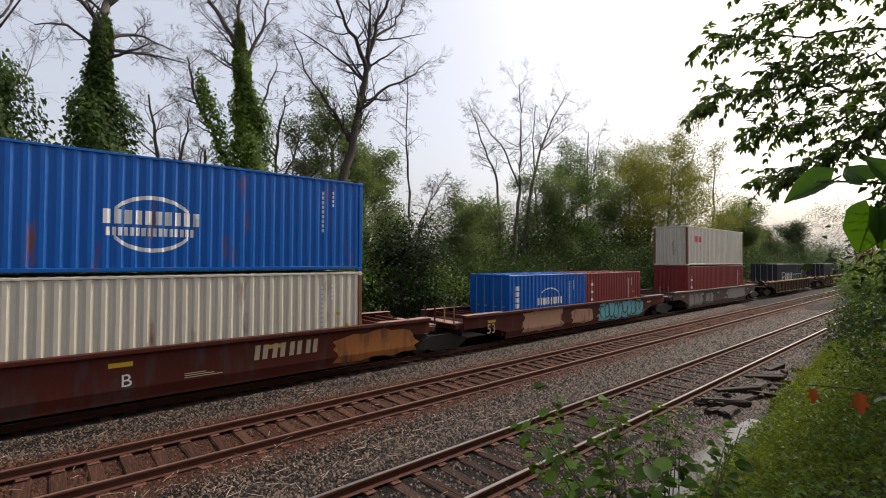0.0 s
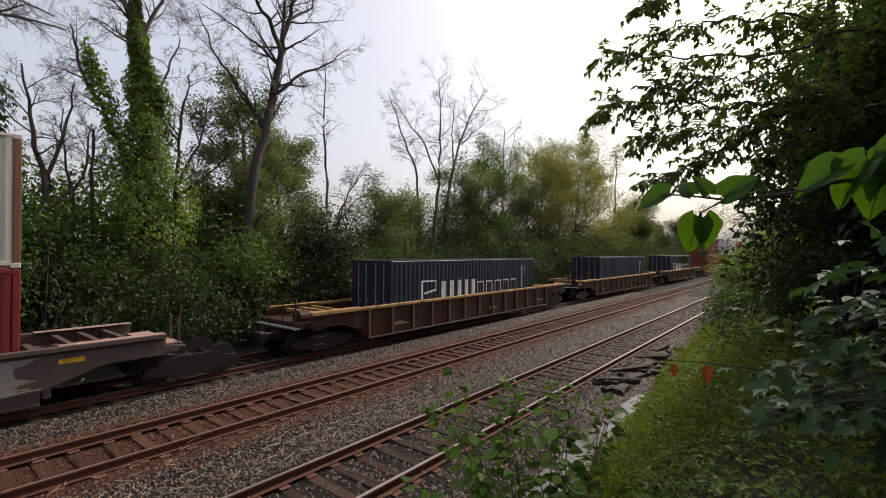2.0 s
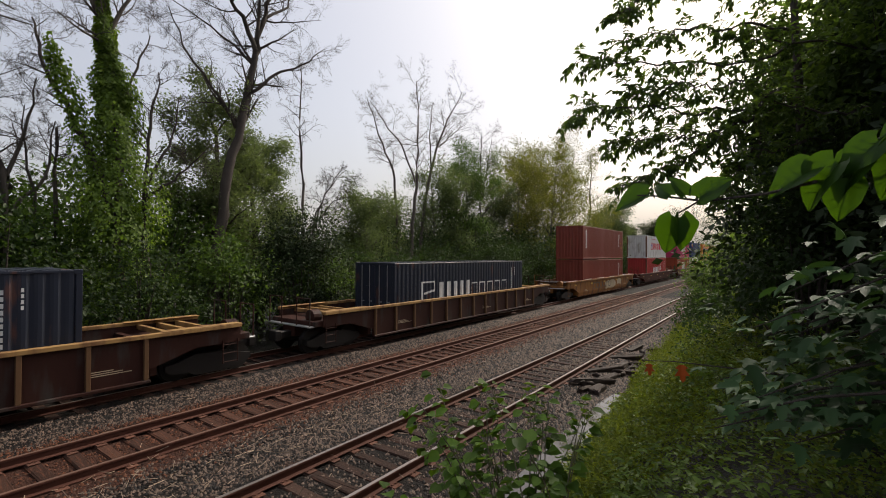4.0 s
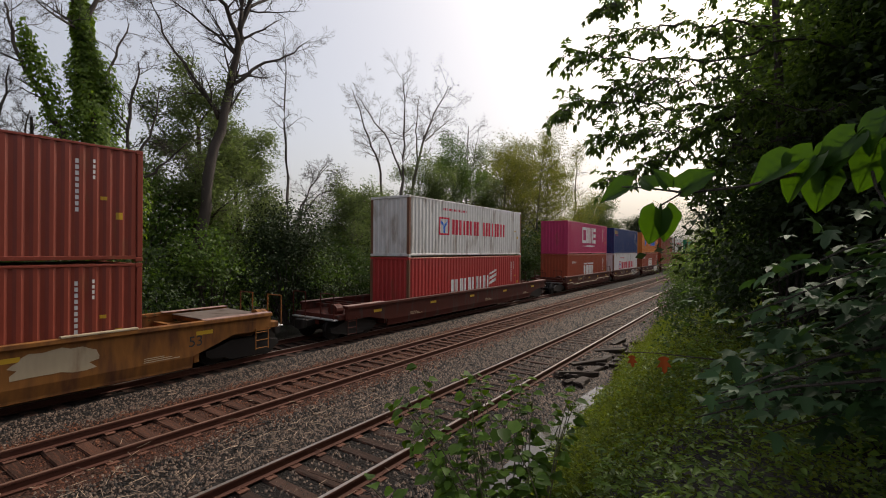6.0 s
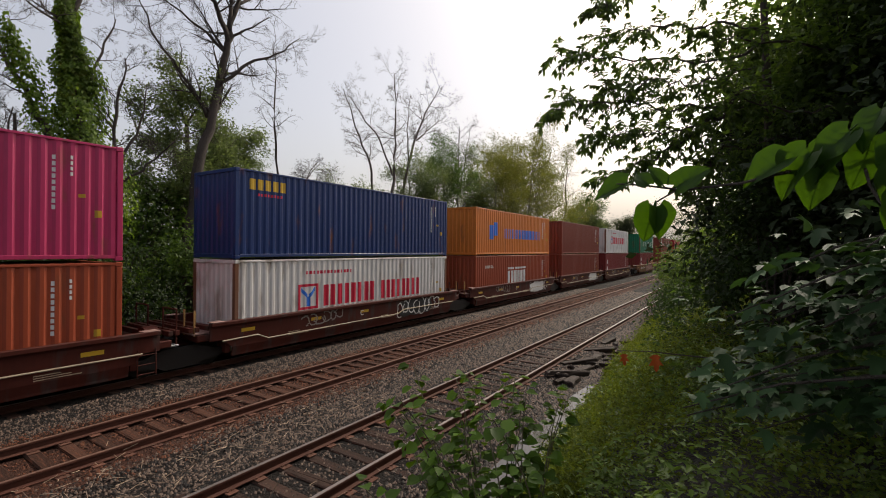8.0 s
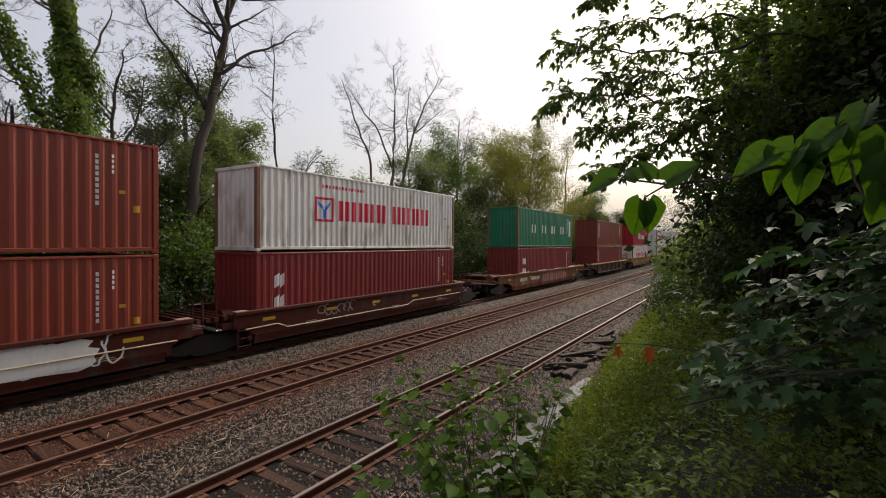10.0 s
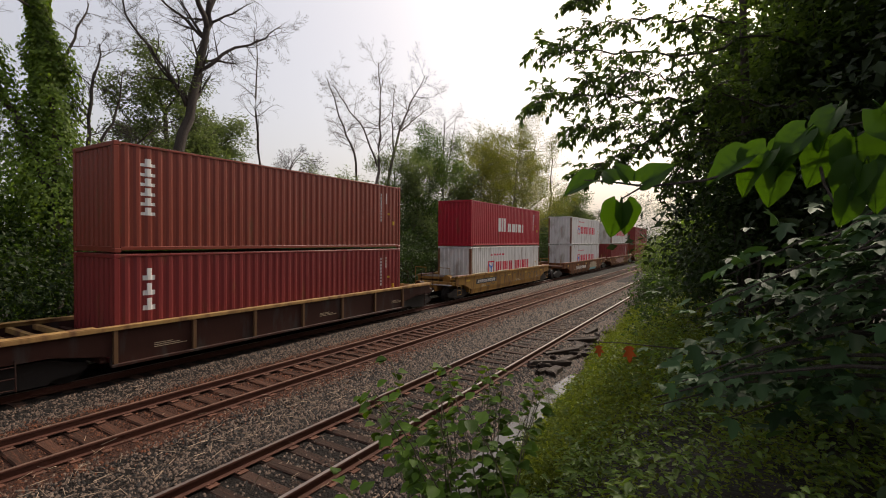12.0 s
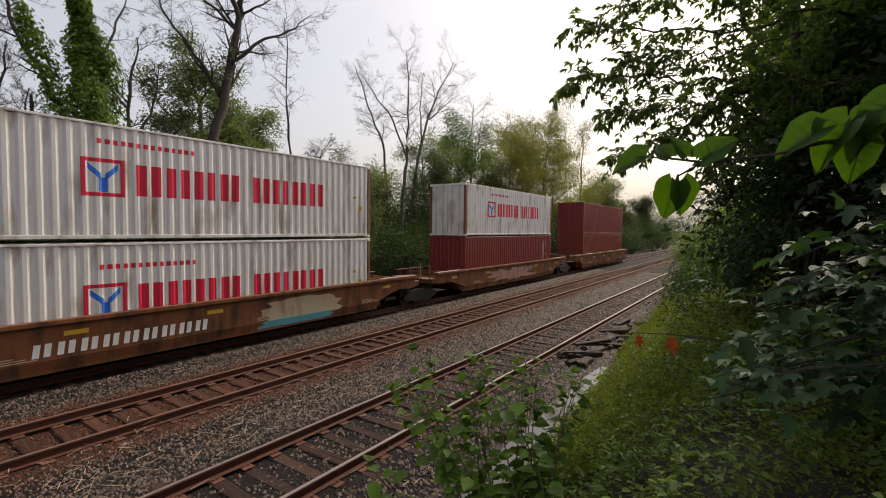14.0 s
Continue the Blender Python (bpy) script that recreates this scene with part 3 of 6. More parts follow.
def letters(text, size, y, z, face, mat, parent, name="stencil", bold=True):
    """Stencilled figures on the near side of a car, in the built-in font."""
    cu = bpy.data.curves.new("stencil", "FONT")
    cu.body, cu.size, cu.extrude = text, size, 0.001
    tmp = bpy.data.objects.new("stencil", cu)
    scene.collection.objects.link(tmp)
    me = bpy.data.meshes.new_from_object(tmp.evaluated_get(bpy.context.evaluated_depsgraph_get()))
    bpy.data.objects.remove(tmp)
    me.materials.clear()
    me.materials.append(M[mat])
    o = new(name, me)
    o.parent = parent
    o.matrix_basis = pose(face, y, z, 90, 0, 90)
    return tagged(o, "stencilled " + text)


TUCK = 0.065


def fold(shape, zk, zb, tuck):
    """Lays marks on a sill whose lower part slopes inwards: they are creased at zk and follow the slope."""
    if not tuck or min(v[2] for v in shape.v) >= zk:
        return shape
    out = Shape()
    ends = shape.cuts[1:] + [(len(shape.v), len(shape.f))]
    for (v0, f0), (v1, f1) in zip(shape.cuts, ends):
        bm = bmesh.new()
        vs = [bm.verts.new(p) for p in shape.v[v0:v1]]
        for f in shape.f[f0:f1]:
            bm.faces.new([vs[i - v0] for i in f])
        bmesh.ops.bisect_plane(bm, geom=bm.verts[:] + bm.edges[:] + bm.faces[:], plane_co=(0, 0, zk), plane_no=(0, 0, 1))
        bm.verts.index_update()
        vv = [(v.co.x - tuck * max(0.0, (zk - v.co.z) / (zk - zb)), v.co.y, v.co.z) for v in bm.verts]
        out.add(vv, [tuple(v.index for v in f.verts) for f in bm.faces])
        bm.free()
    return out


def well_car(label, color, y, half, zt=1.62, zb=0.40, chord=None, ribs=0, ends="platform", trucks=(-1, 1), articulated=0.0, tabs=0, marks=None, yellow_patches=True, well=6.22):
    """A double-stack well car: deep side sills with raised ends, cross members, end platforms and bogies. y: its middle."""
    c = thing("well_car", label=label, category="railway wagon", group="well cars of the train")
    mat, cm = M[color], M[chord or color]
    ze = zt - 0.55
    h, b = half, max(half - 2.5, well)
    a = b + min(1.2, (h - b) * .5)
    zk = zb + .24 * (zt - zb)
    out = [(-h, ze), (-a, ze), (-b, zk), (b, zk), (a, ze), (h, ze), (h, zt - .05), (-h, zt - .05)]
    tuck = 0.0 if ribs else TUCK
    for sx in (1, -1):
        x0, x1 = sorted((sx * 1.29, sx * 1.34))
        sill = part("side_sill", Shape().plate(out, x0, x1), mat, c)
        low = [[(sx * (x - t), yy, z) for x, t, z in ((1.29, 0, zk), (1.34, 0, zk), (1.34, tuck, zb), (1.29, tuck, zb))] for yy in (-b, b)]
        part("lower_side_sheet", Shape().loft([r if sx < 0 else r[::-1] for r in low]), mat, sill)
        x0, x1 = sorted((sx * 1.26, sx * 1.44))
        part("top_chord", Shape().box(x0, x1, -h, h, zt - .11, zt, .012), cm, sill)
        x0, x1 = sorted((sx * (1.26 - tuck), sx * (1.44 if ribs else 1.35 - tuck)))
        part("bottom_chord", Shape().box(x0, x1, -b, b, zb - .03, zb + .05, .012), mat, sill)
        if ribs:
            n = ribs
            me = Shape().box(-.04 if sx > 0 else -.055, .055 if sx > 0 else .04, -.05, .05, zb + .05, zt - .11, .008).mesh("rib", M["rib_tan"])
            for i in range(n):
                o = part("rib", me, None, sill)
                o.matrix_basis = pose(sx * 1.375, -b + .1 + (2 * b - .2) * i / (n - 1), 0)
        if tabs:
            for i in range(tabs):
                yy = -5.2 + 10.4 * i / (tabs - 1) - .8
                part("top_guide", Shape().box(*sorted((sx * 1.30, sx * 1.45)), yy, yy + 1.6, zt + .002, zt + .05, .01), M["m_pale"], sill, "pale folded guide plate")
    fl = Shape()
    for i in range(9):
        yy = -b + .3 + (2 * b - .6) * i / 8
        fl.box(-1.27, 1.27, yy - .12, yy + .12, zb - .02, zb + .05)
    pieces("cross_member", fl, M["steel"], c)
    for sy in (-1, 1):
        y0, y1 = sorted((sy * (b + .25), sy * (h + .35)))
        d = part("end_deck", Shape().box(-1.27, 1.27, y0, y1, ze + .02, ze + .22, .02).box(-.35, .35, *sorted((sy * b, sy * (h + .5))), .78, ze + .02), mat, c)
        y0, y1 = sorted((sy * (b + .05), sy * (b + .2)))
        part("bulkhead", Shape().box(-1.26, 1.26, y0, y1, zb + .1, ze + .3), mat, c)
        br = Shape()
        for k in range(3):
            yy = sy * (b + .7 + k * .55)
            br.box(-1.25, 1.25, yy - .06, yy + .06, zt - .22, zt - .09)
        pieces("end_brace", br, cm, d)
        if tabs:
            y0, y1 = sorted((sy * (b + .55), sy * (h - .08)))
            part("deck_plate", Shape().box(-1.1, 1.1, y0, y1, zt - .085, zt - .05, .008), M["deck"], d, "dull grey worn deck plate")
        # Thin plates whose pale top paints the sky reflected by the deck ends.
        lip = Shape()
        for sx in (-1, 1):
            lip.box(*sorted((sx * 1.13, sx * 1.435)), *sorted((sy * (b + .3), sy * (h - .02))), zt + .003, zt + .016, .004)
        pieces("walkway_plate", lip, cm if chord else M["car_faded_sheen"], d, "pale walkway plate that also stands for sky reflection")
        if ends == "platform":
            y0, y1 = sorted((sy * (h + .02), sy * (h + .55)))
            pl = part("platform", Shape().box(-1.25, 1.25, y0, y1, ze + .02, ze + .07, .01), M["galv"], c, "grated walkway")
            hr = Shape()
            for x in (-1.2, -.45, .45, 1.2):
                hr.rod((x, sy * (h + .5), ze + .05), (x, sy * (h + .5), ze + 1.05), .022)
            hr.rod((-1.2, sy * (h + .5), ze + 1.05), (-.45, sy * (h + .5), ze + 1.05), .022).rod((.45, sy * (h + .5), ze + 1.05), (1.2, sy * (h + .5), ze + 1.05), .022)
            pieces("handrail_post", hr, mat, pl)
            ld = Shape()
            for q in range(3):
                ld.rod((1.36, sy * (h - .55), ze - .05 - .25 * q), (1.36, sy * (h - .1), ze - .05 - .25 * q), .014)
            ld.rod((1.36, sy * (h - .55), ze + .1), (1.36, sy * (h - .55), ze - .6), .016).rod((1.36, sy * (h - .1), ze + .1), (1.36, sy * (h - .1), ze - .6), .016)
            pieces("ladder_rung", ld, mat, c)
            part("coupler", Shape().box(-.14, .14, *sorted((sy * (h + .3), sy * (h + 1.15))), .72, .98, .03).box(-.22, .22, *sorted((sy * (h + .95), sy * (h + 1.2))), .66, 1.04, .03), M["steel"], c)
            bw = Shape()
            bw.rod((.75, sy * (h - .2), ze + .35), (.75, sy * (h + .15), ze + .35), .26, 14)
            part("brake_wheel", bw, mat, c)
        else:
            deck = part("platform", Shape().box(-1.22, 1.22, *sorted((sy * (h - .14), sy * (h + .44))), ze + .235, ze + .27, .006), M["car_faded_sheen"], c, "worn end platform")
            for x in (.62, 1.18):
                part("grab_post", Shape().box(x - .025, x + .025, *sorted((sy * (h + .36), sy * (h + .41))), ze + .2, ze + .95, .006), M["chord_yellow"] if sy < 0 else mat, deck, "painted grab post")
            part("connector", Shape().box(-.3, .3, *sorted((sy * (h + .2), sy * (articulated / 2 + .1))), .74, 1.05, .04), M["steel"], c)
            hose = Shape()
            hose.tube([(.55, sy * h, ze + .1), (.62, sy * (h + .25), ze - .15), (.6, sy * (h + .5), ze - .2)], [.025] * 3, 6)
            part("air_hose", hose, M["steel"], c)
    for sy in trucks:
        bogie(c, sy * ((articulated / 2) if articulated else (h - .75)))
    if yellow_patches:
        yp = Shape()
        for q in (-.82, -.42, -.05, .35, .78):
            yp.box(1.341, 1.344, q * h - .24, q * h + .24, zt - .40, zt - .29)
        pieces("reflective_strip", yp, M["m_yellow"], c, "yellow reflective patches")
    st = Shape()
    for q in (-.6, .1, .62):
        for k in range(3):
            st.box(1.341, 1.3435, q * h, q * h + .9 - .2 * k, zk + .05 + k * .05, zk + .07 + k * .05)
    tagged(part("stencil_line", st, M["m_pale"], c, "small stencilled data lines"), kind="stuff")
    for name, mkey, shape, lab in (marks or []):
        pieces(name, fold(shape, zk, zb, tuck) if name != "air_pipe" else shape, M[mkey], c, lab)
    moving.append((c, y, 0.0))
    return c


F = 1.3445


def stack(y0, y1, z0, z1, n):
    """An upright word as plain blocks one above the other."""
    s, h = Shape(), (z1 - z0) / n
    for i in range(n):
        decal(s, y0, y1, z0 + h * i, z0 + h * (i + .32))
        decal(s, y0 + (y1 - y0) * .3, y0 + (y1 - y0) * .7, z0 + h * (i + .32), z0 + h * (i + .8))
    return s


def emblem(y, z, s):
    red = Shape()
    decal(red, y, y + s, z, z + s * .1)
    decal(red, y, y + s, z + s * .9, z + s)
    decal(red, y, y + s * .1, z + s * .1, z + s * .9)
    decal(red, y + s * .9, y + s, z + s * .1, z + s * .9)
    blue = Shape()
    decal(blue, y + s * .4, y + s * .6, z + s * .12, z + s * .5)
    decal(blue, y + s * .15, y + s * .45, z + s * .72, z + s * .88, z + s * .42, z + s * .6)
    decal(blue, y + s * .55, y + s * .85, z + s * .42, z + s * .6, z + s * .72, z + s * .88)
    return red, blue


def white_marks(zc=1.05, y=0.0):
    """Red emblem, red words as bars, a fine red line of writing above."""
    red, blue = emblem(y - 3.64, zc, 0.92)
    bars(red, y - 2.46, y + 0.52, zc + .05, zc + .85, 4, .8)
    bars(red, y + 0.84, y + 3.78, zc + .05, zc + .85, 4, .8)
    bars(red, y - 3.3, y - .9, zc + 1.28, zc + 1.40, 14, .6, False)
    return [("emblem", "m_red", red, "red emblem and word marks"), ("emblem_centre", "m_blue", blue, "blue emblem")]


def build_train():
    z1, z2 = 0.463, 3.388
    # three-unit articulated brown cars at the front
    s = Shape()
    for k in range(24):
        a0, a1 = 2 * math.pi * k / 24, 2 * math.pi * (k + 1) / 24
        if abs(math.sin(a0)) > .42 and abs(math.sin(a1)) > .42:
            y0, y1 = sorted((.9 * math.cos(a0), .9 * math.cos(a1)))
            b0, b1 = 1.22 + .65 * math.sin(a0 if math.cos(a0) < math.cos(a1) else a1), 1.22 + .65 * math.sin(a1 if math.cos(a0) < math.cos(a1) else a0)
            decal(s, y0 + .16, y1 + .16, b0 - .05, b0 + .05, b1 - .05, b1 + .05)
    bars(s, -.84, 1.25, 1.2, 1.54, 5, .85)
    bars(s, -.78, 1.1, .92, 1.12, 8, .85)
    container("bright blue corrugated steel shipping container with white word marks", "blue", 1.91, z2, marks=[("word_mark", "m_white", s, "white globe and word marks")])
    container("beige corrugated steel shipping container with rusty streaks", "beige", 1.91, z1)
    gr = blob(Shape(), 4.9, 8.5, .42, 1.45, F + .001, 5)
    gw = bars_flat(2.6, 4.6, .95, 1.35, 4)
    A = well_car("dark brown steel well car with sprayed orange patch", "car_brown", 1.9, 8.9, 1.62, ends="joint", articulated=19.5, trucks=(1,), marks=[("graffiti", "m_orange", gr, "orange spray paint"), ("word_bar", "m_pale", gw, "faded slanted word bars")])
    letters("B", .42, -.45, .75, F, "m_white", A)
    s = Shape()
    bars(s, -1.0, 1.0, 1.15, 1.48, 5, .85)
    for k in range(12):
        a0, a1 = math.pi * k / 12, math.pi * (k + 1) / 12
        decal(s, -.02 - .8 * math.cos(a0), -.02 - .8 * math.cos(a1), 1.5 + .45 * math.sin(a0) - .04, 1.45 + .45 * math.sin(a0) + .04, 1.45 + .45 * math.sin(a1) - .04, 1.45 + .45 * math.sin(a1) + .04)
    for q in range(4):
        decal(s, -2.57, -2.30, 1.1 + .26 * q, 1.3 + .26 * q)
    container("short bright blue shipping container with white word marks", "blue", 18.43, .5, 2.591, 6.058, door=True, marks=[("word_mark", "m_white", s, "white word marks")])
    s = stack(-2.5, -2.25, 1.1, 2.3, 3)
    container("short maroon shipping container with a white upright word mark", "red", 24.50, .5, 2.591, 6.058, marks=[("word_mark", "m_white", s, "white upright word mark")])
    g2 = blob(blob(Shape(), -5.5, -2.0, .42, 1.5, F + .001, 6), -1.6, .6, .5, 1.3, F + .0012, 16)
    g3 = blob(blob(Shape(), 1.0, 4.0, .42, 1.52, F + .0014, 8), 3.5, 6.3, .42, 1.5, F + .0017, 9)
    g4 = scrawl(Shape(), 1.2, 6.2, .5, 1.45, F + .003, 4, 10, .09)
    B = well_car("brown steel well car covered with tan and teal graffiti", "car_brown", 21.45, 8.9, 1.55, ends="joint", articulated=19.5, trucks=(1,), marks=[
        ("graffiti", "m_tan", g2, "tan spray paint"), ("graffiti", "m_teal", g3, "teal spray paint"), ("graffiti", "m_black", g4, "black outline spray")])
    letters("53", .55, -7.6, .72, F, "m_pale", B)
    s = bars(Shape(), -4.94, -3.35, 1.72, 2.18, 4, .85)
    container("beige corrugated shipping container with red word bars", "beige", 40.88, z2, marks=[("word_mark", "m_red", s, "red word bars")])
    s = stack(-5.57, -5.25, .75, 2.3, 3)
    container("maroon corrugated shipping container with a white upright word mark", "red", 40.88, z1, door=False, marks=[("word_mark", "m_white", s, "white upright word mark")])
    g5 = blob(blob(blob(Shape(), -6.4, -3.6, .42, 1.5, F + .001, 21), -3.3, -1.4, .45, 1.35, F + .0013, 22), 1.3, 6.6, .55, 1.5, F + .0016, 23)
    g6 = scrawl(Shape(), -6.4, -.2, .45, 1.5, F + .003, 24, 6, .1)
    Cc = well_car("grey well car covered with silver graffiti", "car_grey", 40.9, 8.9, 1.60, zb=.36, ends="joint", articulated=19.5, trucks=(1,), marks=[
        ("graffiti", "m_grey", g5, "silver spray paint"), ("graffiti", "m_black", g6, "black outline spray")])
    # three ribbed cars with one dark container each
    for i, (y, lab) in enumerate(((64.27, "with white word bars"), (87.74, "without markings"), (110.9, "with white word bars"))):
        mk = []
        if i != 1:
            s = Shape()
            decal(s, -4.22, -3.17, 1.93, 2.0)
            decal(s, -4.22, -4.13, 1.15, 1.93)
            decal(s, -3.26, -3.17, 1.5, 1.93)
            decal(s, -4.0, -3.26, 1.38, 1.48, 1.5, 1.6)
            for a, b in ((-2.82, -2.5), (-2.2, -1.9), (-1.55, -1.27), (-.95, -.68), (-.38, -.08)):
                decal(s, a, b, 1.12, 1.92)
            for a in (.15, .95, 1.8, 2.65, 3.5):
                decal(s, a - .08, a - .01, 1.2, 1.78)
                decal(s, a + .45, a + .52, 1.2, 1.78)
                decal(s, a - .01, a + .45, 1.71, 1.78)
            mk = [("word_mark", "m_white", s, "white emblem and word bars")]
        container("black-blue corrugated shipping container " + lab, "black", y, .5, door=True, marks=mk)
        well_car("brown ribbed well car with ochre top chord and ribs, shade in its paint", "car_shade_brown", y, 10.0, 1.68, zb=.46, chord="chord_yellow", ribs=13, yellow_patches=False)
    # single cars
    s = stack(-5.42, -5.06, 1.0, 2.6, 6)
    container("red-brown corrugated shipping container with a white upright word mark", "brown", 134.57, z2, marks=[("word_mark", "m_white", s, "white upright word mark")])
    container("brown-red corrugated shipping container in a yellow car", "brown", 134.57, z1)
    g = blob(blob(Shape(), -.5, 3.2, .55, 1.4, F + .001, 31), 3.5, 5.2, .8, 1.45, F + .0013, 32)
    g7 = scrawl(Shape(), -3.8, 1.5, .7, 1.3, F + .003, 34, 6, .07)
    G = well_car("rusty ochre well car with pale graffiti", "car_ochre", 134.5, 9.95, 1.65, zb=.36, tabs=4, marks=[("graffiti", "m_pale", g, "pale spray paint"), ("graffiti", "m_black", g7, "brown sprayed line")])
    letters("53", .42, 7.3, .95, F, "m_black", G)
    container("dirty white shipping container with red emblem and word bars", "white", 157.94, z2, marks=white_marks(1.1))
    s = Shape()
    for q in range(5):
        decal(s, -2.5 + q * .86, -2.2 + q * .86, .92 + .02 * q, 1.68 + .02 * q)
        decal(s, -2.05 + q * .86, -1.82 + q * .86, .92 + .02 * q, 1.68 + .02 * q)
    decal(s, 1.70, 2.5, 1.18, 1.34, 1.36, 1.56)
    decal(s, 1.70, 2.65, 1.76, 1.86, 1.98, 2.12)
    decal(s, 1.70, 2.6, 1.46, 1.62, 1.68, 1.86)
    container("orange-red shipping container with white slanted bars", "hmm", 157.94, z1, marks=[("word_mark", "m_white", s, "white slanted word bars")])
    well_car("red-brown well car with yellow reflective patches", "car_brown", 157.9, 10.1, 1.50, zb=.45)
    # five-unit articulated set
    five = ((179.55, "pink", "magenta shipping container with large white square-cut word mark", "rustred", "rust-brown shipping container with white word mark"),
            (194.85, "navy", "navy blue shipping container with a small yellow word mark", "white", "dirty white shipping container with red emblem"),
            (210.25, "orange", "orange shipping container with a blue emblem and word bars", "rustred", "rust-brown shipping container with white word mark"),
            (225.6, "brown", "red-brown corrugated shipping container", "brown", "red-brown corrugated shipping container below another"),
            (240.8, "white", "dirty white shipping container with red emblem and word bars", "red", "maroon shipping container with white slanted marks"))
    for i, (y, c2, l2, c1, l1) in enumerate(five):
        up, low = [], []
        if i == 0:
            s = Shape()
            for y0, y1, b, t in ((-2.16, -.8, 1.02, 1.27), (-2.16, -.8, 2.25, 2.5), (-2.16, -1.9, 1.27, 2.25), (-1.06, -.8, 1.27, 2.25), (-.6, -.28, 1.02, 2.5), (-.12, .16, 1.02, 2.5), (.34, .67, 1.02, 2.5), (.93, 1.25, 1.02, 2.5), (1.35, 2.04, 1.02, 1.35), (1.35, 2.04, 1.6, 1.92), (1.35, 2.04, 2.17, 2.5)):
                decal(s, y0, y1, b, t)
            bars(s, -2.16, 2.0, .66, .82, 16, .6, False)
            up = [("word_mark", "m_white", s, "white square-cut word mark")]
        if i == 1:
            up = [("word_mark", "m_yellow", bars(Shape(), -5.6, -4.15, 2.25, 2.6, 5, .8, False), "yellow word bars"), ("word_mark", "m_red", bars(Shape(), -5.3, -4.3, 2.05, 2.14, 8, .6, False), "fine red line")]
            low = white_marks(1.05)
        if i == 2:
            s = Shape()
            decal(s, -4.3, -3.8, 1.0, 1.9)
            decal(s, -3.7, -3.2, 1.25, 2.1)
            bars(s, -2.2, 4.2, 1.1, 1.75, 11)
            up = [("word_mark", "m_blue", s, "dark blue emblem and word bars")]
        if i in (0, 2):
            s = bars(Shape(), -1.66, 1.5, .95, 1.85, 3, .85)
            decal(s, -1.66, -.6, 1.95, 2.08)
            decal(s, -.5, 1.38, 1.95, 2.08)
            bars(s, -4.8, -3.7, 2.1, 2.28, 5)
            low = [("word_mark", "m_white", s, "white block word mark")]
        if i == 4:
            up = white_marks(1.1)
            s = Shape()
            for b in (.9, 1.65):
                decal(s, -5.38, -5.2, b, b + .42, b + .12, b + .54)
                decal(s, -5.15, -5.0, b, b + .42, b + .12, b + .54)
            low = [("word_mark", "m_white", s, "white slanted marks")]
        container(l2, c2, y, z2, marks=up)
        container(l1, c1, y, z1, marks=low)
        gm = [("graffiti", "m_grey", scrawl(Shape(), -3.6, -1.6, .95, 1.4, F + .001, 50 + i, 6, .05), "silver sprayed scribble")]
        if i in (1, 2, 3):
            gm.append(("graffiti", "m_black" if i == 1 else "m_white", blob(Shape(), 1.8, 4.8, .55, 1.4, F + .0015, 60 + i), "sprayed patch"))
            gm.append(("graffiti", "m_white", scrawl(Shape(), 1.8, 5.2, .6, 1.4, F + .003, 70 + i, 8, .05), "white sprayed outline"))
        lip = Shape().tube([(1.40, -6.6, .92), (1.40, -5.4, .95), (1.40, -5.0, .78), (1.40, 1.8, .80), (1.40, 2.2, .95), (1.40, 6.5, .95)], [.022] * 6, 6)
        gm.append(("air_pipe", "m_pale", lip, "pale air pipe along the sill"))
        cc = well_car("red-brown articulated well car with graffiti and stencils", "car_brown", y, 6.95, 1.50, zb=.42, ends="platform" if i in (0, 4) else "joint", articulated=15.32, trucks=(-1, 1) if i == 0 else (1,), marks=gm)
        letters("C", .3, -.6, 1.0, F, "m_white", cc)
    # single cars behind
    s = Shape()
    for a in (-3.6, -1.42, .72, 2.85):
        decal(s, a, a + .24, 1.1, 1.73)
        decal(s, a + .58, a + .82, 1.1, 1.73)
    bars(s, 5.12, 5.55, .9, 2.3, 1, 1.0, False)
    container("dark green shipping container with four white block marks", "green", 261.58, z2, marks=[("word_mark", "m_white", s, "white block marks")])
    s = Shape()
    for b in (.9, 1.65):
        decal(s, -5.2, -4.95, b, b + .42, b + .12, b + .54)
        decal(s, -4.85, -4.6, b, b + .42, b + .12, b + .54)
    container("maroon shipping container with white slanted marks", "red", 261.58, z1, marks=[("word_mark", "m_white", s, "white slanted marks")])
    g = blob(blob(Shape(), -1.6, 1.4, .5, 1.4, F + .001, 81), 1.2, 4.2, .55, 1.4, F + .0014, 82)
    g8 = scrawl(Shape(), -1.6, 4.6, .5, 1.42, F + .003, 84, 13, .15)
    Q = well_car("ochre and brown well car with pink graffiti", "car_rust", 261.6, 9.4, 1.55, zb=.42, chord="car_rust", tabs=4, marks=[("graffiti", "m_pink", g, "pale pink spray paint"), ("graffiti", "red", g8, "dark red sprayed lettering"),
                 ("number_bar", "m_white", bars_flat(-3.9, -2.2, .95, 1.2, 5), "white number bars"), ("word_bar", "m_white", bars_flat(-5.9, -4.6, .95, 1.2, 4), "white word bars")])
    letters("48", .4, 7.0, .85, F, "m_black", Q)
    s = stack(-5.45, -5.07, 1.0, 2.58, 6)
    container("red-brown shipping container with a white upright word mark", "brown", 282.43, z2, marks=[("word_mark", "m_white", s, "white upright word mark")])
    s = stack(-5.4, -5.08, 1.35, 2.57, 3)
    container("maroon shipping container with a white upright word mark", "red", 282.43, z1, marks=[("word_mark", "m_white", s, "white upright word mark")])
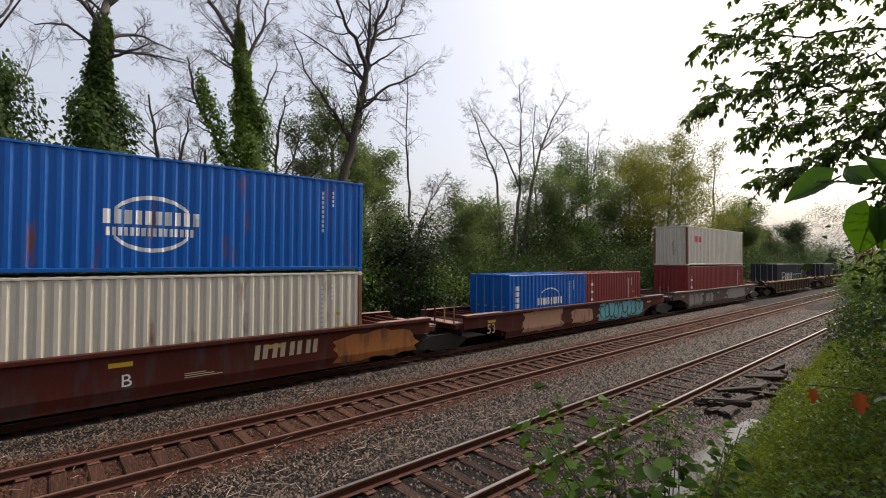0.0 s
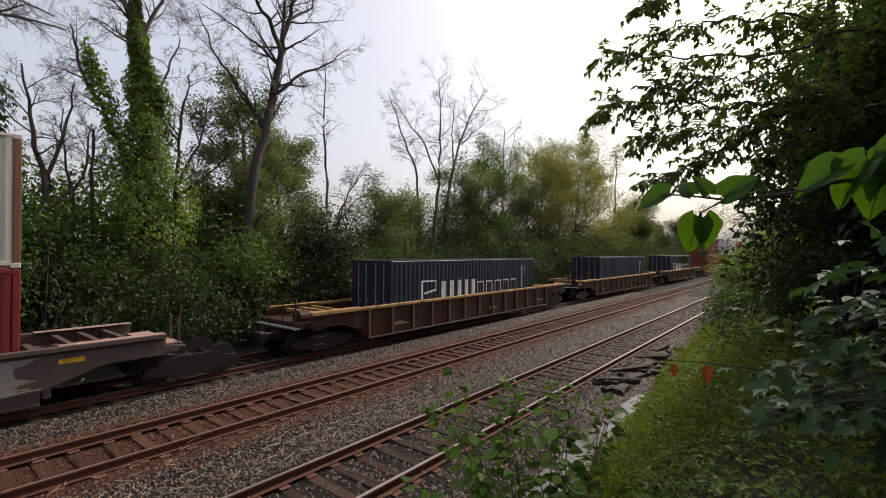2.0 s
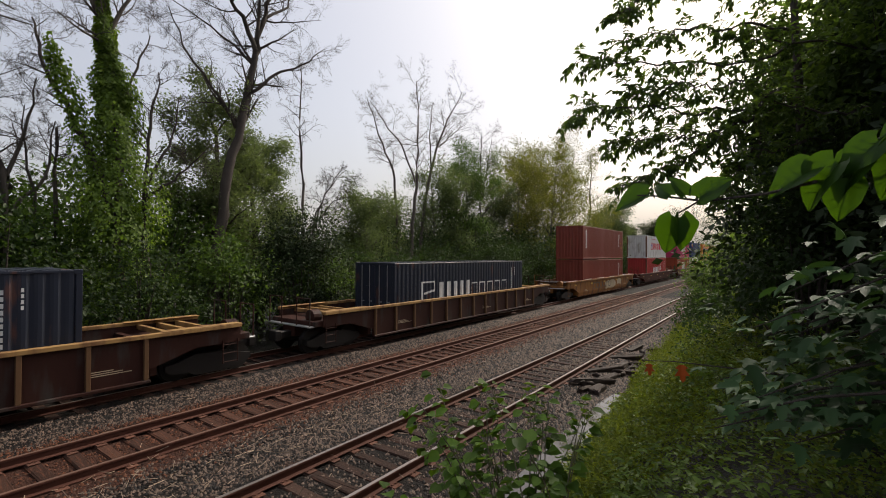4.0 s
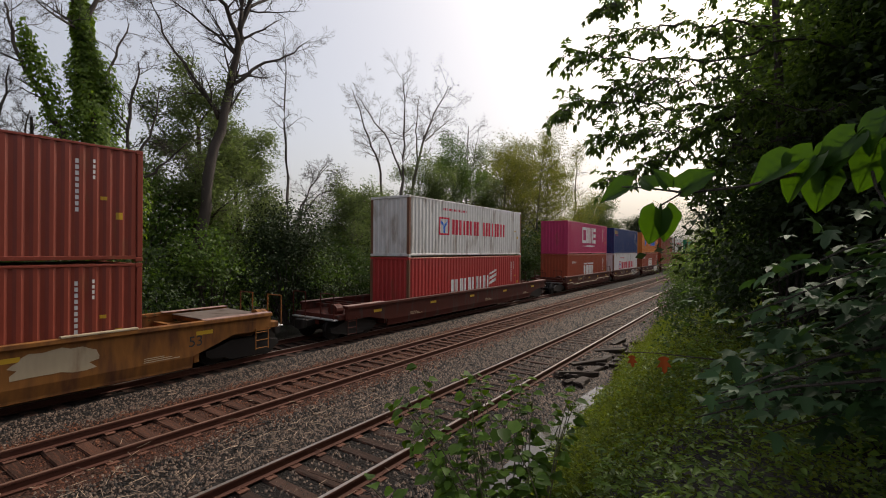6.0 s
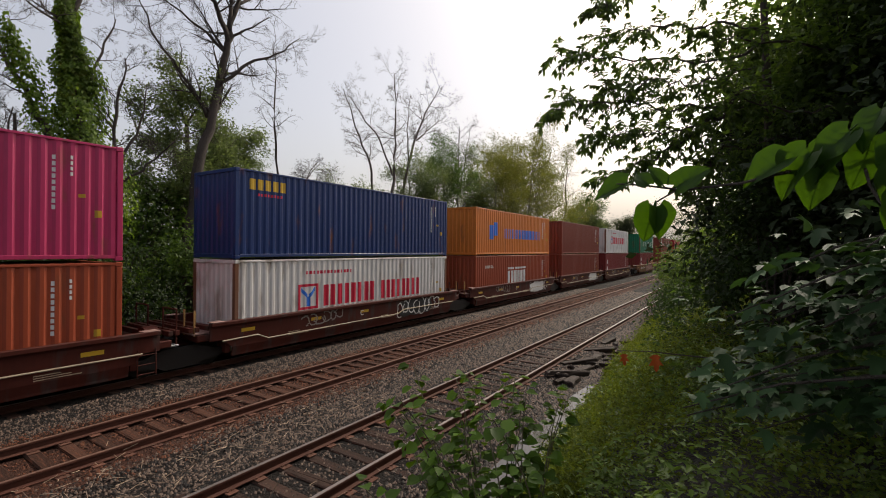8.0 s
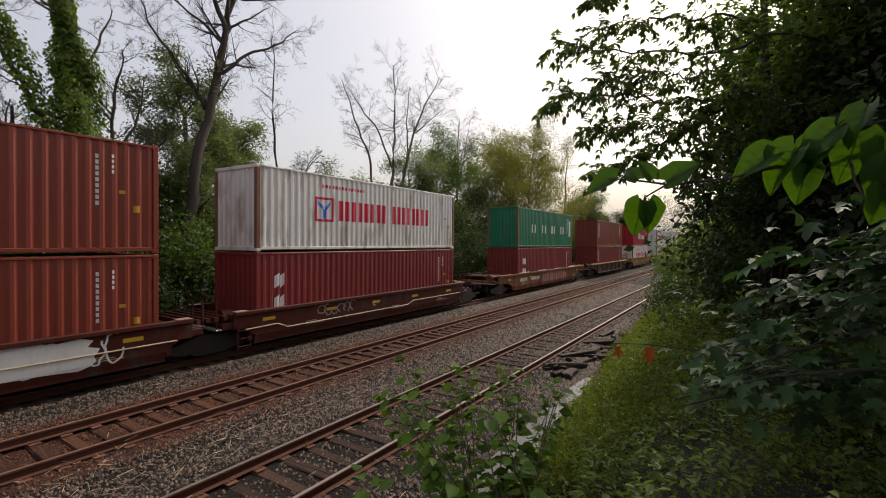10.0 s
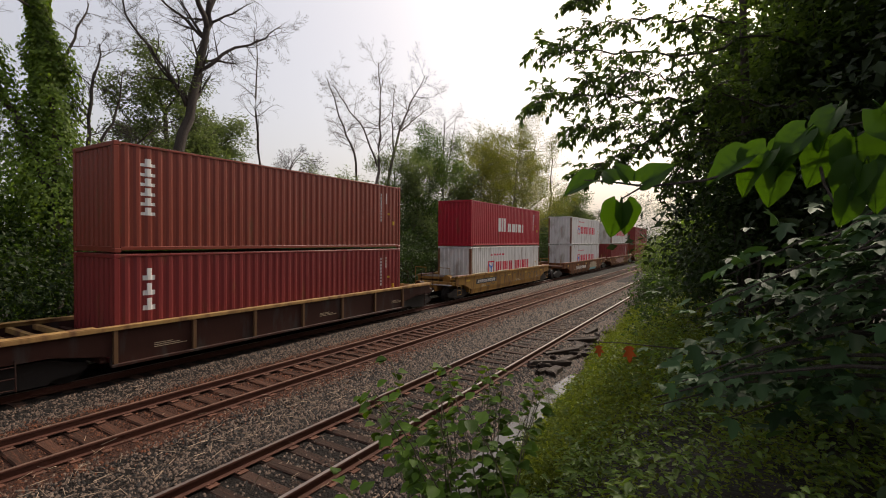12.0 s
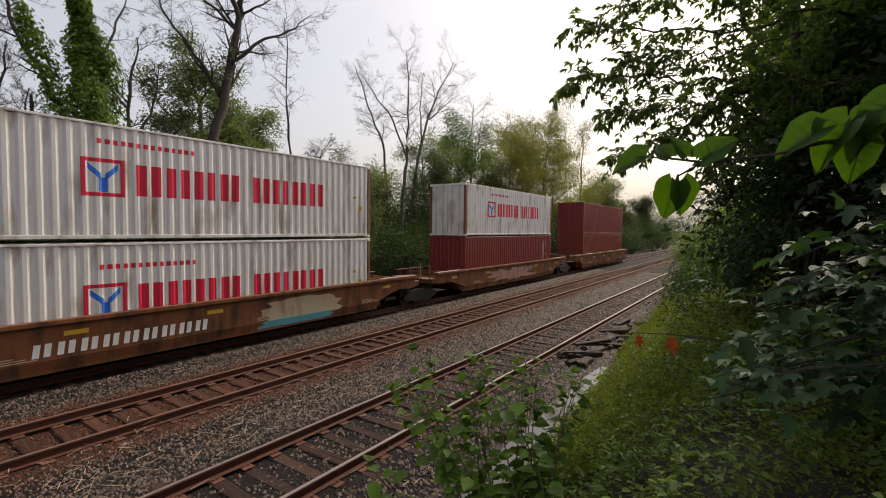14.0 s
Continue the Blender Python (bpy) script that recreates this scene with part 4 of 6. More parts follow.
    well_car("brown ribbed well car with an ochre top chord, shade in its paint", "car_shade_brown", 282.4, 8.6, 1.52, zb=.50, chord="chord_yellow", ribs=7, yellow_patches=False)
    s = Shape()
    decal(s, -2.03, -1.68, 1.0, 1.95)
    decal(s, -1.5, -1.2, 1.0, 1.95)
    decal(s, -1.12, -.85, 1.0, 1.95)
    bars(s, -.46, 2.6, 1.0, 1.6, 4, .85)
    container("crimson shipping container with white block marks", "crimson", 301.92, z2, marks=[("word_mark", "m_white", s, "white block marks")])
    container("dirty white shipping container with red emblem and word bars", "white", 301.92, z1, marks=white_marks(1.0))
    g9 = scrawl(Shape(), -4.2, 6.0, .7, 1.4, F + .003, 94, 14, .035)
    plate = Shape().box(1.341, 1.3455, -5.6, -2.6, 1.02, 1.32)
    S_ = well_car("faded yellow well car with black scribbles", "car_yellow", 301.9, 8.1, 1.66, zb=.48, tabs=4, marks=[("graffiti", "m_black", g9, "black sprayed scribbles"), ("number_panel", "m_black", plate, "black number panel"),
                  ("number_bar", "m_white", bars_flat(-5.4, -2.8, 1.08, 1.26, 9, F + .004), "white number bars")])
    letters("40", .4, 3.4, .8, F, "m_black", S_)
    # three-unit set at the end
    container("dirty white shipping container with red emblem and word bars", "white", 323.65, z2, marks=white_marks(1.1))
    container("dirty white shipping container below its twin", "white", 323.65, z1, marks=white_marks(.95))
    gA = blob(Shape(), 1.0, 4.6, .6, 1.4, F + .001, 101)
    gB = blob(Shape(), .8, 4.2, .45, .75, F + .0015, 102)
    well_car("brown well car with white number bars and pale graffiti", "car_rust", 323.6, 9.0, 1.62, zb=.42, ends="joint", articulated=19.55, trucks=(-1, 1), marks=[("graffiti", "m_pale", gA, "pale spray paint"), ("graffiti", "m_teal", gB, "teal spray paint"),
             ("number_bar", "m_white", bars_flat(-4.6, -.6, .8, 1.1, 9), "white number bars")])
    container("dirty white shipping container with doors and red marks", "white", 343.2, z2, door=True, marks=white_marks(1.1))
    container("maroon shipping container below a white one", "red", 343.2, z1)
    well_car("brown articulated well car with pale graffiti", "car_rust", 343.2, 8.9, 1.60, zb=.42, ends="joint", articulated=19.55, trucks=(1,), marks=[("graffiti", "m_pink", blob(Shape(), -4.5, 3.5, .5, 1.4, F + .001, 110, 40, .5), "pale pink spray")])
    container("red-brown long shipping container on the last car", "red", 363.76, z2, length=13.716)
    container("dark brown long shipping container on the last car", "brown", 363.76, z1, length=13.716)
    well_car("grey-brown well car at the end of the train", "car_rust", 363.6, 8.9, 1.60, zb=.42, ends="platform", trucks=(1,), tabs=4, well=7.0)


def bars_flat(y0, y1, z0, z1, n, face=None):
    s = Shape()
    w = (y1 - y0) / n
    f = F + .002 if face is None else face
    for i in range(n):
        a = y0 + w * i
        for q in (0, .45):
            s.add([(f, a + w * q, z0), (f, a + w * (q + .28), z0), (f, a + w * (q + .28) + .04, z1), (f, a + w * q + .04, z1)], [(0, 1, 2, 3)])
    return s


build_train()


# ---------------------------------------------------------------- trees and bushes
def perp(d, rnd):
    a = Vector((rnd.gauss(0, 1), rnd.gauss(0, 1), rnd.gauss(0, 1)))
    return (a - d * a.dot(d)).normalized()


def branch(S, tips, p, d, L, r, lvl, spec, rnd, limbs=None):
    """One limb and its children. spec: per level (children, angle, length ratio, wiggle, rise, first child at)."""
    kids, ang, ratio, wig, rise, first = spec[lvl]
    last = lvl == len(spec) - 1
    n = 3 if last else 6 if lvl < 2 else 4
    pts, rad, dirs = [p], [r], [d]
    for i in range(n):
        d = (d + perp(d, rnd) * wig * rnd.random() + Vector((0, 0, rise)) / n).normalized()
        p = p + d * (L / n)
        pts.append(p)
        dirs.append(d)
        rad.append(max(r * (1 - (0.85 if last or lvl > 0 else 0.74) * (i + 1) / n), 0.004))
    S.tube(pts, rad, (8, 6, 4, 3, 3)[min(lvl, 4)])
    if last:
        for k in range(1, len(pts)):
            tips.append((pts[k], dirs[k]))
        return
    for c in range(kids):
        f = first + (1 - first) * (c + rnd.random()) / kids
        i = min(int(f * n), n - 1)
        q = pts[i].lerp(pts[i + 1], f * n - i)
        a = radians(ang * rnd.uniform(.65, 1.3))
        nd = (dirs[i] * math.cos(a) + perp(dirs[i], rnd) * math.sin(a)).normalized()
        into = S
        if lvl == 0 and limbs is not None:
            into = Shape()
            limbs.append(into)
        branch(into, tips, q, nd, L * ratio * rnd.uniform(.65, 1.15) * (1.15 - .5 * f), rad[i] * rnd.uniform(.4, .62), lvl + 1, spec, rnd)


def scatter_leaves(name, centres, spread, each, size, mat, rnd_seed, droop=0.3, flat=0.5, width=0.55, lobes=False, simple=True):
    """Leaves strewn round points; droop: how far they hang; flat: how far they lie level."""
    g = np.random.default_rng(rnd_seed)
    c = np.repeat(np.array([tuple(x) for x in centres], float), each, axis=0)
    n = len(c)
    pos = c + g.normal(0, 1, (n, 3)) * np.array(spread)
    d = g.normal(0, 1, (n, 3))
    d[:, 2] = d[:, 2] * .5 - droop
    nrm = g.normal(0, 1, (n, 3)) * (1 - flat)
    nrm[:, 2] += flat * 1.6
    return leaf_mesh(name, pos, d, nrm, size * g.uniform(.6, 1.35, n), mat, width, lobes, simple)


def tree(name, label, base, lean, height, r, spec, seed, bark, leaf=None, each=3, spread=0.3, size=0.13, category="tree", droop=0.3, extra=()):
    """A tree in parts: wood and, where it has leaves, a crown."""
    rnd = random.Random(seed)
    S, tips = Shape(), []
    d = Vector(lean).normalized()
    limbs = []
    branch(S, tips, Vector((0, 0, -0.3)), d, height, r, 0, spec, rnd, limbs)
    for p, dd, L, rr in extra:
        limbs.append(Shape())
        branch(limbs[-1], tips, Vector(p), Vector(dd).normalized(), L, rr, 1, spec, rnd)
    t = thing(name, label=label, category=category)
    part("trunk", S, M[bark], t, smooth=True)
    for limb in limbs:
        tagged(part("limb", limb, M[bark], t, smooth=True), kind="stuff")
    if leaf:
        part("crown", scatter_leaves("crown", [p for p, _ in tips], (spread,) * 3, each, size, M[leaf], seed + 5, droop), None, t)
    t.location = base
    return t, tips


def ivy(parent, path, radius, count, size, seed, mat="leaf_ivy"):
    """Climbing leaves round a trunk; path: points (x, y, z) on the trunk; radius: per point."""
    g = np.random.default_rng(seed)
    P, R = np.array(path, float), np.array(radius, float)
    u = g.uniform(0, len(P) - 1.001, count)
    i = u.astype(int)
    f = (u - i)[:, None]
    c = P[i] * (1 - f) + P[i + 1] * f
    rr = R[i] * (1 - f[:, 0]) + R[i + 1] * f[:, 0]
    lump = np.array([.7 + .55 * noise.noise((a * .9, b * .9, z * .9 + seed)) for a, b, z in c])
    a = g.uniform(0, 2 * math.pi, count)
    k = rr * np.sqrt(g.uniform(.25, 1.0, count)) * (lump + .25 * np.sin(3 * a + c[:, 2] * 1.7))
    pos = c + np.stack([np.cos(a) * k, np.sin(a) * k, g.normal(0, .25, count)], 1)
    d = np.stack([np.cos(a) * .5, np.sin(a) * .5, -g.uniform(.3, 1.2, count)], 1) + g.normal(0, .3, (count, 3))
    nrm = np.stack([np.cos(a), np.sin(a), g.uniform(.2, 1, count)], 1) + g.normal(0, .3, (count, 3))
    return part("ivy", leaf_mesh("ivy", pos, d, nrm, size * g.uniform(.6, 1.4, count), M[mat], .8, simple=True), None, parent, "climbing green ivy leaves")


def bush(name, label, centre, radii, count, size, mat, seed, clumps=45, base_z=None, category="bush", stems=True, flat=.45, width=.6, lobes=False):
    """Leaves in clumps with an uneven outline, on a few stems."""
    g = np.random.default_rng(seed)
    rad = np.array(radii, float)
    dirs = g.normal(0, 1, (clumps, 3))
    dirs /= np.linalg.norm(dirs, axis=1)[:, None]
    dirs[:, 2] = np.where(dirs[:, 2] < -.6, -dirs[:, 2] * .5, dirs[:, 2])
    k = g.uniform(.35, 1.05, clumps) ** .6
    cc = dirs * rad * k[:, None]
    t = thing(name, label=label, category=category)
    which = g.integers(0, clumps, count)
    sp = rad.mean() * g.uniform(.10, .26, clumps)
    pos = cc[which] + g.normal(0, 1, (count, 3)) * sp[which][:, None] * np.array([1, 1, .75])
    outw = pos / (np.abs(rad) + 1e-6)
    d = g.normal(0, 1, (count, 3)) * .7 + outw * .6
    d[:, 2] -= .35
    nrm = outw * .5 + g.normal(0, .5, (count, 3))
    nrm[:, 2] += flat * 2
    part("foliage", leaf_mesh("foliage", pos, d, nrm, size * g.uniform(.55, 1.4, count), M[mat], width, lobes, size > .12), None, t)
    if stems:
        S = Shape()
        for i in range(0, clumps, 3):
            e = Vector(cc[i])
            b = Vector((cc[i][0] * .15, cc[i][1] * .15, -rad[2] if base_z is None else base_z - centre[2]))
            mid = b.lerp(e, .55) + Vector((0, 0, .12 * rad[2]))
            S.tube([b, mid, e], [.035 * rad.mean() / 2 + .006, .02 * rad.mean() / 2 + .005, .006], 4)
        tagged(part("stem_tangle", S, M["bark_dark"], t), kind="stuff")
    t.location = centre
    return t


BARE = [(9, 36, .40, .16, .25, .45), (8, 42, .5, .3, .22, .25), (7, 45, .5, .35, .15, .2), (4, 42, .5, .4, .05, .2), (1, 1, 1, .4, 0, 0)]


TWIGS = [(0, 0, 0, 0, 0, 0), (7, 46, .52, .32, .12, .15), (6, 45, .5, .4, .05, .15), (2, 42, .6, .45, 0, .2), (1, 1, 1, .4, 0, 0)]
HANGING = [(0, 0, 0, 0, 0, 0), (6, 40, .5, .3, -.45, .15), (4, 40, .55, .4, -.5, .15), (1, 1, 1, .4, -.3, 0)]


def smooth_path(pts, n=4):
    """Points of a smooth curve through the given ones."""
    P = [Vector(p) for p in pts]
    P = [2 * P[0] - P[1]] + P + [2 * P[-1] - P[-2]]
    out = []
    for a, b, c, d in zip(P, P[1:], P[2:], P[3:]):
        for k in range(n):
            t = k / n
            out.append(.5 * (2 * b + (c - a) * t + (2 * a - 5 * b + 4 * c - d) * t * t + (3 * b - a - 3 * c + d) * t ** 3))
    return out + [P[-2]]


def guided_tree(name, label, x, stems, seed, bark, spec=TWIGS, category="tree"):
    """A bare tree grown along its main stems. stems: (points (y, z) from the root up, radius at the root, radius at the tip,
    height from which twigs sprout, count of twigs, their length)."""
    rnd = random.Random(seed)
    y0 = stems[0][0][0][0]
    t = thing(name, label=label, category=category)
    for i, (pts, r0, r1, sprout, count, length) in enumerate(stems):
        dx = 0.0 if i == 0 else rnd.uniform(-1.2, 1.2)
        path = smooth_path([(dx * k / max(1, len(pts) - 1), y - y0, z + .4) for k, (y, z) in enumerate(pts)])
        m = len(path)
        path = [p + Vector((rnd.gauss(0, .05), rnd.gauss(0, .05), 0)) for p in path]
        S, tips = Shape(), []
        S.tube(path, [r0 + (r1 - r0) * k / (m - 1) for k in range(m)], 8 if r0 > .1 else 5)
        high = [k for k in range(m - 1) if path[k].z - .4 >= sprout]
        for c in range(count):
            k = high[min(len(high) - 1, int(len(high) * (c + rnd.random()) / count))]
            d = (path[k + 1] - path[k]).normalized()
            a = radians(rnd.uniform(35, 75))
            nd = (d * math.cos(a) + perp(d, rnd) * math.sin(a)).normalized()
            r = r0 + (r1 - r0) * k / (m - 1)
            branch(S, tips, path[k].lerp(path[k + 1], rnd.random()), nd, length * rnd.uniform(.5, 1.15), max(.012, r * .42), 1, spec, rnd)
        o = part("trunk" if i == 0 else "limb", S, M[bark], t, smooth=True)
        if i:
            tagged(o, kind="stuff")
    t.location = (x, y0, -.4)
    return t


def build_tree_line():
    # ivy-clad tree with dead top
    t = guided_tree("ivy_clad_tree", "tall dead-topped tree wrapped in bright green ivy", -21, [
        ([(6.95, -.4), (7.0, 4), (7.0, 8.2), (6.7, 11), (6.4, 12.7), (6.3, 14.2), (6.6, 16.8)], .26, .03, 11.2, 15, 2.2),
        ([(6.9, 5.5), (6.0, 7.8), (5.6, 9.0), (5.1, 10.0), (4.7, 11.4), (4.6, 12.4)], .15, .03, 8.8, 12, 1.7),
        ([(6.4, 12.6), (5.7, 14.3), (5.0, 15.5), (4.8, 17.5)], .12, .03, 13, 8, 2.0), ([(6.5, 12.2), (7.2, 13.9), (7.6, 16.0)], .10, .025, 13, 8, 1.8),
        ([(6.8, 9.6), (7.5, 11.2), (7.9, 12.6)], .07, .02, 10.5, 6, 1.2)], 3, "bark")
    ivy(t, [(0, 0, 0), (0, .05, 4.6), (0, -.1, 7.2), (0, -.05, 9.6), (0, -.25, 11.2), (0, -.5, 12.8), (0, -.6, 14.2)], [2.5, 2.0, 1.75, 1.05, .6, .34, .2], 23000, .135, 11)
    ivy(t, [(0, -.4, 6.6), (0, -1.1, 8.6), (.05, -1.6, 10.2), (.1, -2.2, 11.6)], [.9, .6, .38, .2], 1900, .13, 12)
    # big dead tree that leans
    guided_tree("dead_tree", "large leafless grey tree with spreading fine twigs", -21, [
        ([(10.9, -.4), (11.08, 4), (11.32, 7), (12.0, 10), (12.6, 12.6), (12.9, 14.4), (13.3, 16.0), (14.2, 18.2), (14.6, 21)], .30, .04, 8.5, 22, 2.9),
        ([(12.75, 13.4), (12.2, 14.9), (11.1, 16.0), (10.3, 18.4)], .14, .03, 14.2, 10, 2.6), ([(12.85, 14.2), (13.0, 16.4), (12.7, 19.2)], .12, .03, 15, 8, 2.6),
        ([(11.9, 9.8), (10.9, 11.4), (9.8, 12.7), (9.0, 14.6)], .10, .02, 10.6, 9, 2.2), ([(12.5, 11.6), (13.7, 12.9), (15.0, 13.7), (16.2, 14.9)], .10, .02, 12.2, 10, 2.2),
        ([(12.7, 13), (11.4, 14.2), (9.4, 15.2)], .08, .02, 13.6, 7, 2.2), ([(13.2, 15.6), (14.7, 17.0), (15.6, 18.8)], .09, .02, 16, 8, 2.4)], 8, "bark_dark")
    guided_tree("dead_tree", "thin straight leafless tree with short drooping twigs", -21, [
        ([(15.7, -.4), (15.75, 6.4), (15.5, 10.2), (15.5, 14.2)], .11, .02, 8.6, 17, 1.35)], 15, "bark_dark", HANGING)
    guided_tree("dead_tree", "low leafless sapling with arching sprays of twigs", -20.6, [
        ([(15.9, -.4), (16.0, 4), (16.6, 6.6), (18.2, 8.6)], .08, .02, 5.6, 12, 1.5), ([(16.0, 4.5), (16.2, 6.5), (17.0, 8.4)], .05, .02, 5.8, 7, 1.2), ([(16.2, 5.2), (17.4, 6.6), (18.9, 7.2)], .05, .02, 6, 7, 1.2)], 16, "bark_dark")
    guided_tree("dead_tree", "small dark dead tree with forked limbs", -20.5, [
        ([(7.9, -.4), (7.75, 5.6), (7.8, 7.2), (7.95, 9.4), (8.2, 11.2)], .13, .025, 7, 10, 1.4), ([(7.75, 6.6), (8.5, 8.2), (8.9, 10.2)], .08, .02, 7.6, 8, 1.2), ([(7.8, 6), (8.8, 7.0), (9.6, 8.0)], .07, .02, 6.6, 7, 1.3)], 21, "bark_dark")
    guided_tree("dead_tree", "leafless tree with many bare branches behind ivy", -22, [
        ([(3.9, -.4), (3.9, 5.8), (3.55, 8.0), (3.2, 10.4)], .15, .03, 6.4, 11, 1.7), ([(3.9, 6.0), (4.4, 8.2), (4.7, 10.2)], .09, .02, 7, 8, 1.4), ([(3.9, 5.0), (5.0, 6.6), (5.3, 8.8)], .09, .02, 6.2, 8, 1.4)], 22, "bark")
    guided_tree("dead_tree", "broken leafless stems standing in the thicket", -22.5, [
        ([(5.4, -.4), (5.4, 5), (5.3, 8.6)], .12, .05, 5.5, 9, 1.3), ([(4.9, 2), (4.7, 6), (4.4, 9.2)], .09, .02, 6, 8, 1.4)], 28, "bark")
    tree("dead_tree", "tall leafless tree with fine twigs against the sky", (-23.5, -1.2, -.4), (0, .03, 1), 13.5, .22, BARE[:3] + BARE[4:], 23, "bark")
    t = guided_tree("ivy_clad_tree", "broad dead-topped tree smothered in dark ivy", -21.5, [
        ([(1.5, -.4), (1.5, 5), (1.55, 10), (1.65, 13), (1.9, 15.4), (1.7, 18)], .30, .04, 10.8, 16, 2.6), ([(1.6, 12), (2.7, 12.7), (4.2, 12.6)], .09, .02, 12, 8, 1.8),
        ([(1.6, 12.4), (.4, 13.6), (-.8, 14.0)], .09, .02, 12.5, 8, 2.0), ([(1.65, 13.2), (2.9, 15), (3.6, 16.8)], .09, .02, 14, 8, 2.0), ([(1.6, 11.4), (.6, 12.2), (-.4, 12.0)], .07, .02, 11.6, 6, 1.6)], 24, "bark")
    ivy(t, [(0, 0, 0), (0, .2, 4), (0, .2, 7.4), (0, .05, 9.6), (0, .05, 11.2), (0, .1, 13)], [3.0, 2.5, 1.9, 1.1, .5, .25], 17000, .15, 25, "leaf_mid")
    t, _ = tree("ivy_clad_tree", "round-topped tree overgrown with dark vines", (-21.5, -1.4, -.4), (0, 0, 1), 9.4, .25, [(9, 36, .30, .04, .25, .45)] + BARE[1:3] + BARE[4:], 26, "bark")
    ivy(t, [(0, 0, 0), (0, 0, 4), (0, 0, 7.5), (0, 0, 10.6)], [2.8, 2.6, 2.3, 1.0], 12000, .15, 27, "leaf_mid")
    # leafy tree behind the dead one
    leafy = [(18, 56, .36, .10, .30, .26), (8, 48, .5, .25, .25, .2), (5, 42, .5, .3, .25, .2), (1, 1, 1, .4, 0, 0)]
    tree("leafy_tree", "dense dark olive-green leafy tree", (-24.5, 12.1, -.4), (0, .02, 1), 11.2, .3, leafy, 31, "bark_dark", "leaf_olive", 17, .26, .14)
    tree("leafy_tree", "olive-green leafy tree with drooping sprays", (-24.8, 15.6, -.4), (0, .02, 1), 10.0, .28, leafy, 33, "bark_dark", "leaf_olive", 17, .26, .14)
    # vine-draped mound, darkened by shade-coloured leaves
    bush("vine_mound", "mound of hanging vines with deep shade in their colour", (-18.9, 14.3, 2.9), (1.4, 2.2, 3.2), 12000, .14, "leaf_shade", 41, 70, 0)
    # bare group
    for i, stems in enumerate((
            [([(27.4, -.4), (27.4, 6), (27.9, 10), (28.1, 13.6), (27.8, 17.4)], .17, .03, 9.5, 14, 2.2), ([(27.8, 9.4), (26.4, 12), (24.8, 13.4), (23.6, 14.6)], .08, .02, 10.6, 10, 1.8)],
            [([(25.9, -.4), (25.9, 7), (25.4, 10), (23.9, 12.4), (22.8, 14.8)], .13, .025, 9, 14, 1.7)],
            [([(29.0, -.4), (29.2, 5), (30.5, 10.8), (32.4, 14.8), (35.2, 18.8)], .18, .03, 10, 16, 2.3), ([(30.6, 11), (30.9, 13.8), (31.8, 17)], .08, .02, 12, 9, 1.9), ([(31.6, 13), (34, 14.6), (36.4, 16)], .07, .02, 13.4, 8, 1.7)],
            [([(38.6, -.4), (38.8, 6), (39, 11), (39.2, 16)], .16, .03, 10, 12, 2.2), ([(38.9, 9), (40.4, 12.4), (41.6, 16.2)], .09, .02, 11, 8, 2.0)],
            [([(72, -.4), (72.4, 8), (73, 14), (73, 19.5)], .2, .04, 10, 12, 3.2)])):
        guided_tree("dead_tree", "slender leafless tree with forking upper branches", -23 - .3 * i, stems, 50 + i, "bark")
    # green trees along the line
    spec = [(15, 52, .40, .15, .22, .22), (7, 48, .5, .3, .2, .2), (5, 45, .5, .35, .15, .2), (1, 1, 1, .4, 0, 0)]
    for i, (x, y, h, lf, ea) in enumerate(((-23, 21.8, 7.6, "leaf_olive", 10), (-25, 25.4, 7.0, "leaf_olive", 10), (-24.5, 32, 10.4, "leaf_olive", 10), (-24, 36.4, 12.8, "leaf_mid", 10), (-25, 41, 12.4, "leaf_olive", 10), (-23, 46, 13.5, "leaf_yellow", 10),
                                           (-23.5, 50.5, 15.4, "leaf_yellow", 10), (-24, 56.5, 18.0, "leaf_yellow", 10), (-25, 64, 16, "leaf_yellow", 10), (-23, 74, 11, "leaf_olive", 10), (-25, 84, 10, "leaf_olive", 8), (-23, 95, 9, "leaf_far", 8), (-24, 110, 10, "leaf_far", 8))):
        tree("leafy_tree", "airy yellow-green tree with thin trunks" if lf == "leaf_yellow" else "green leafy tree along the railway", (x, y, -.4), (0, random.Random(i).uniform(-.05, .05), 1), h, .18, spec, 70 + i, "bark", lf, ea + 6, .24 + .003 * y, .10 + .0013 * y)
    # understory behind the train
    proto = [bush("thicket", "dense thicket of leafy shrubs, shade painted into the green", (-20, -6, 2.0), (2.4, 3.0, 2.6), 5200, .15, "leaf_dark", 90, 45, 0), bush("thicket", "lighter green thicket of shrubs and vines", (-20, -3, 2.2), (2.2, 2.8, 2.9), 4800, .15, "leaf_mid", 91, 45, 0),
             bush("thicket", "thicket of shrubs with gaps, shade painted into the green", (-21, -9, 2.4), (2.4, 3.2, 3.0), 4800, .16, "leaf_dark", 92, 45, 0)]
    r = random.Random(5)
    y = 0.0
    i = 0
    while y < 120:
        for row, x in enumerate((-19.3, -22.5, -27.5)):
            if row == 2 and i % 2:
                continue
            sc = r.uniform(.85, 1.2) * ((.85, 1.0, 1.1) if 11 < y < 28 else (1, 1.25, 1.55))[row]
            # From y = 24 only shade-coloured thickets, for the shading of trees above.
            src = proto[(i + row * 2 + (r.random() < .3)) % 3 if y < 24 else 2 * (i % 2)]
            o = copy_thing(src, pose(x + r.uniform(-.6, .6), y + r.uniform(-1, 1), 2.1 * sc - .2, 0, 0, r.uniform(0, 360)))
            o.scale = (sc, sc, sc)
        y += 3.8 if y < 50 else 7.0
        i += 1
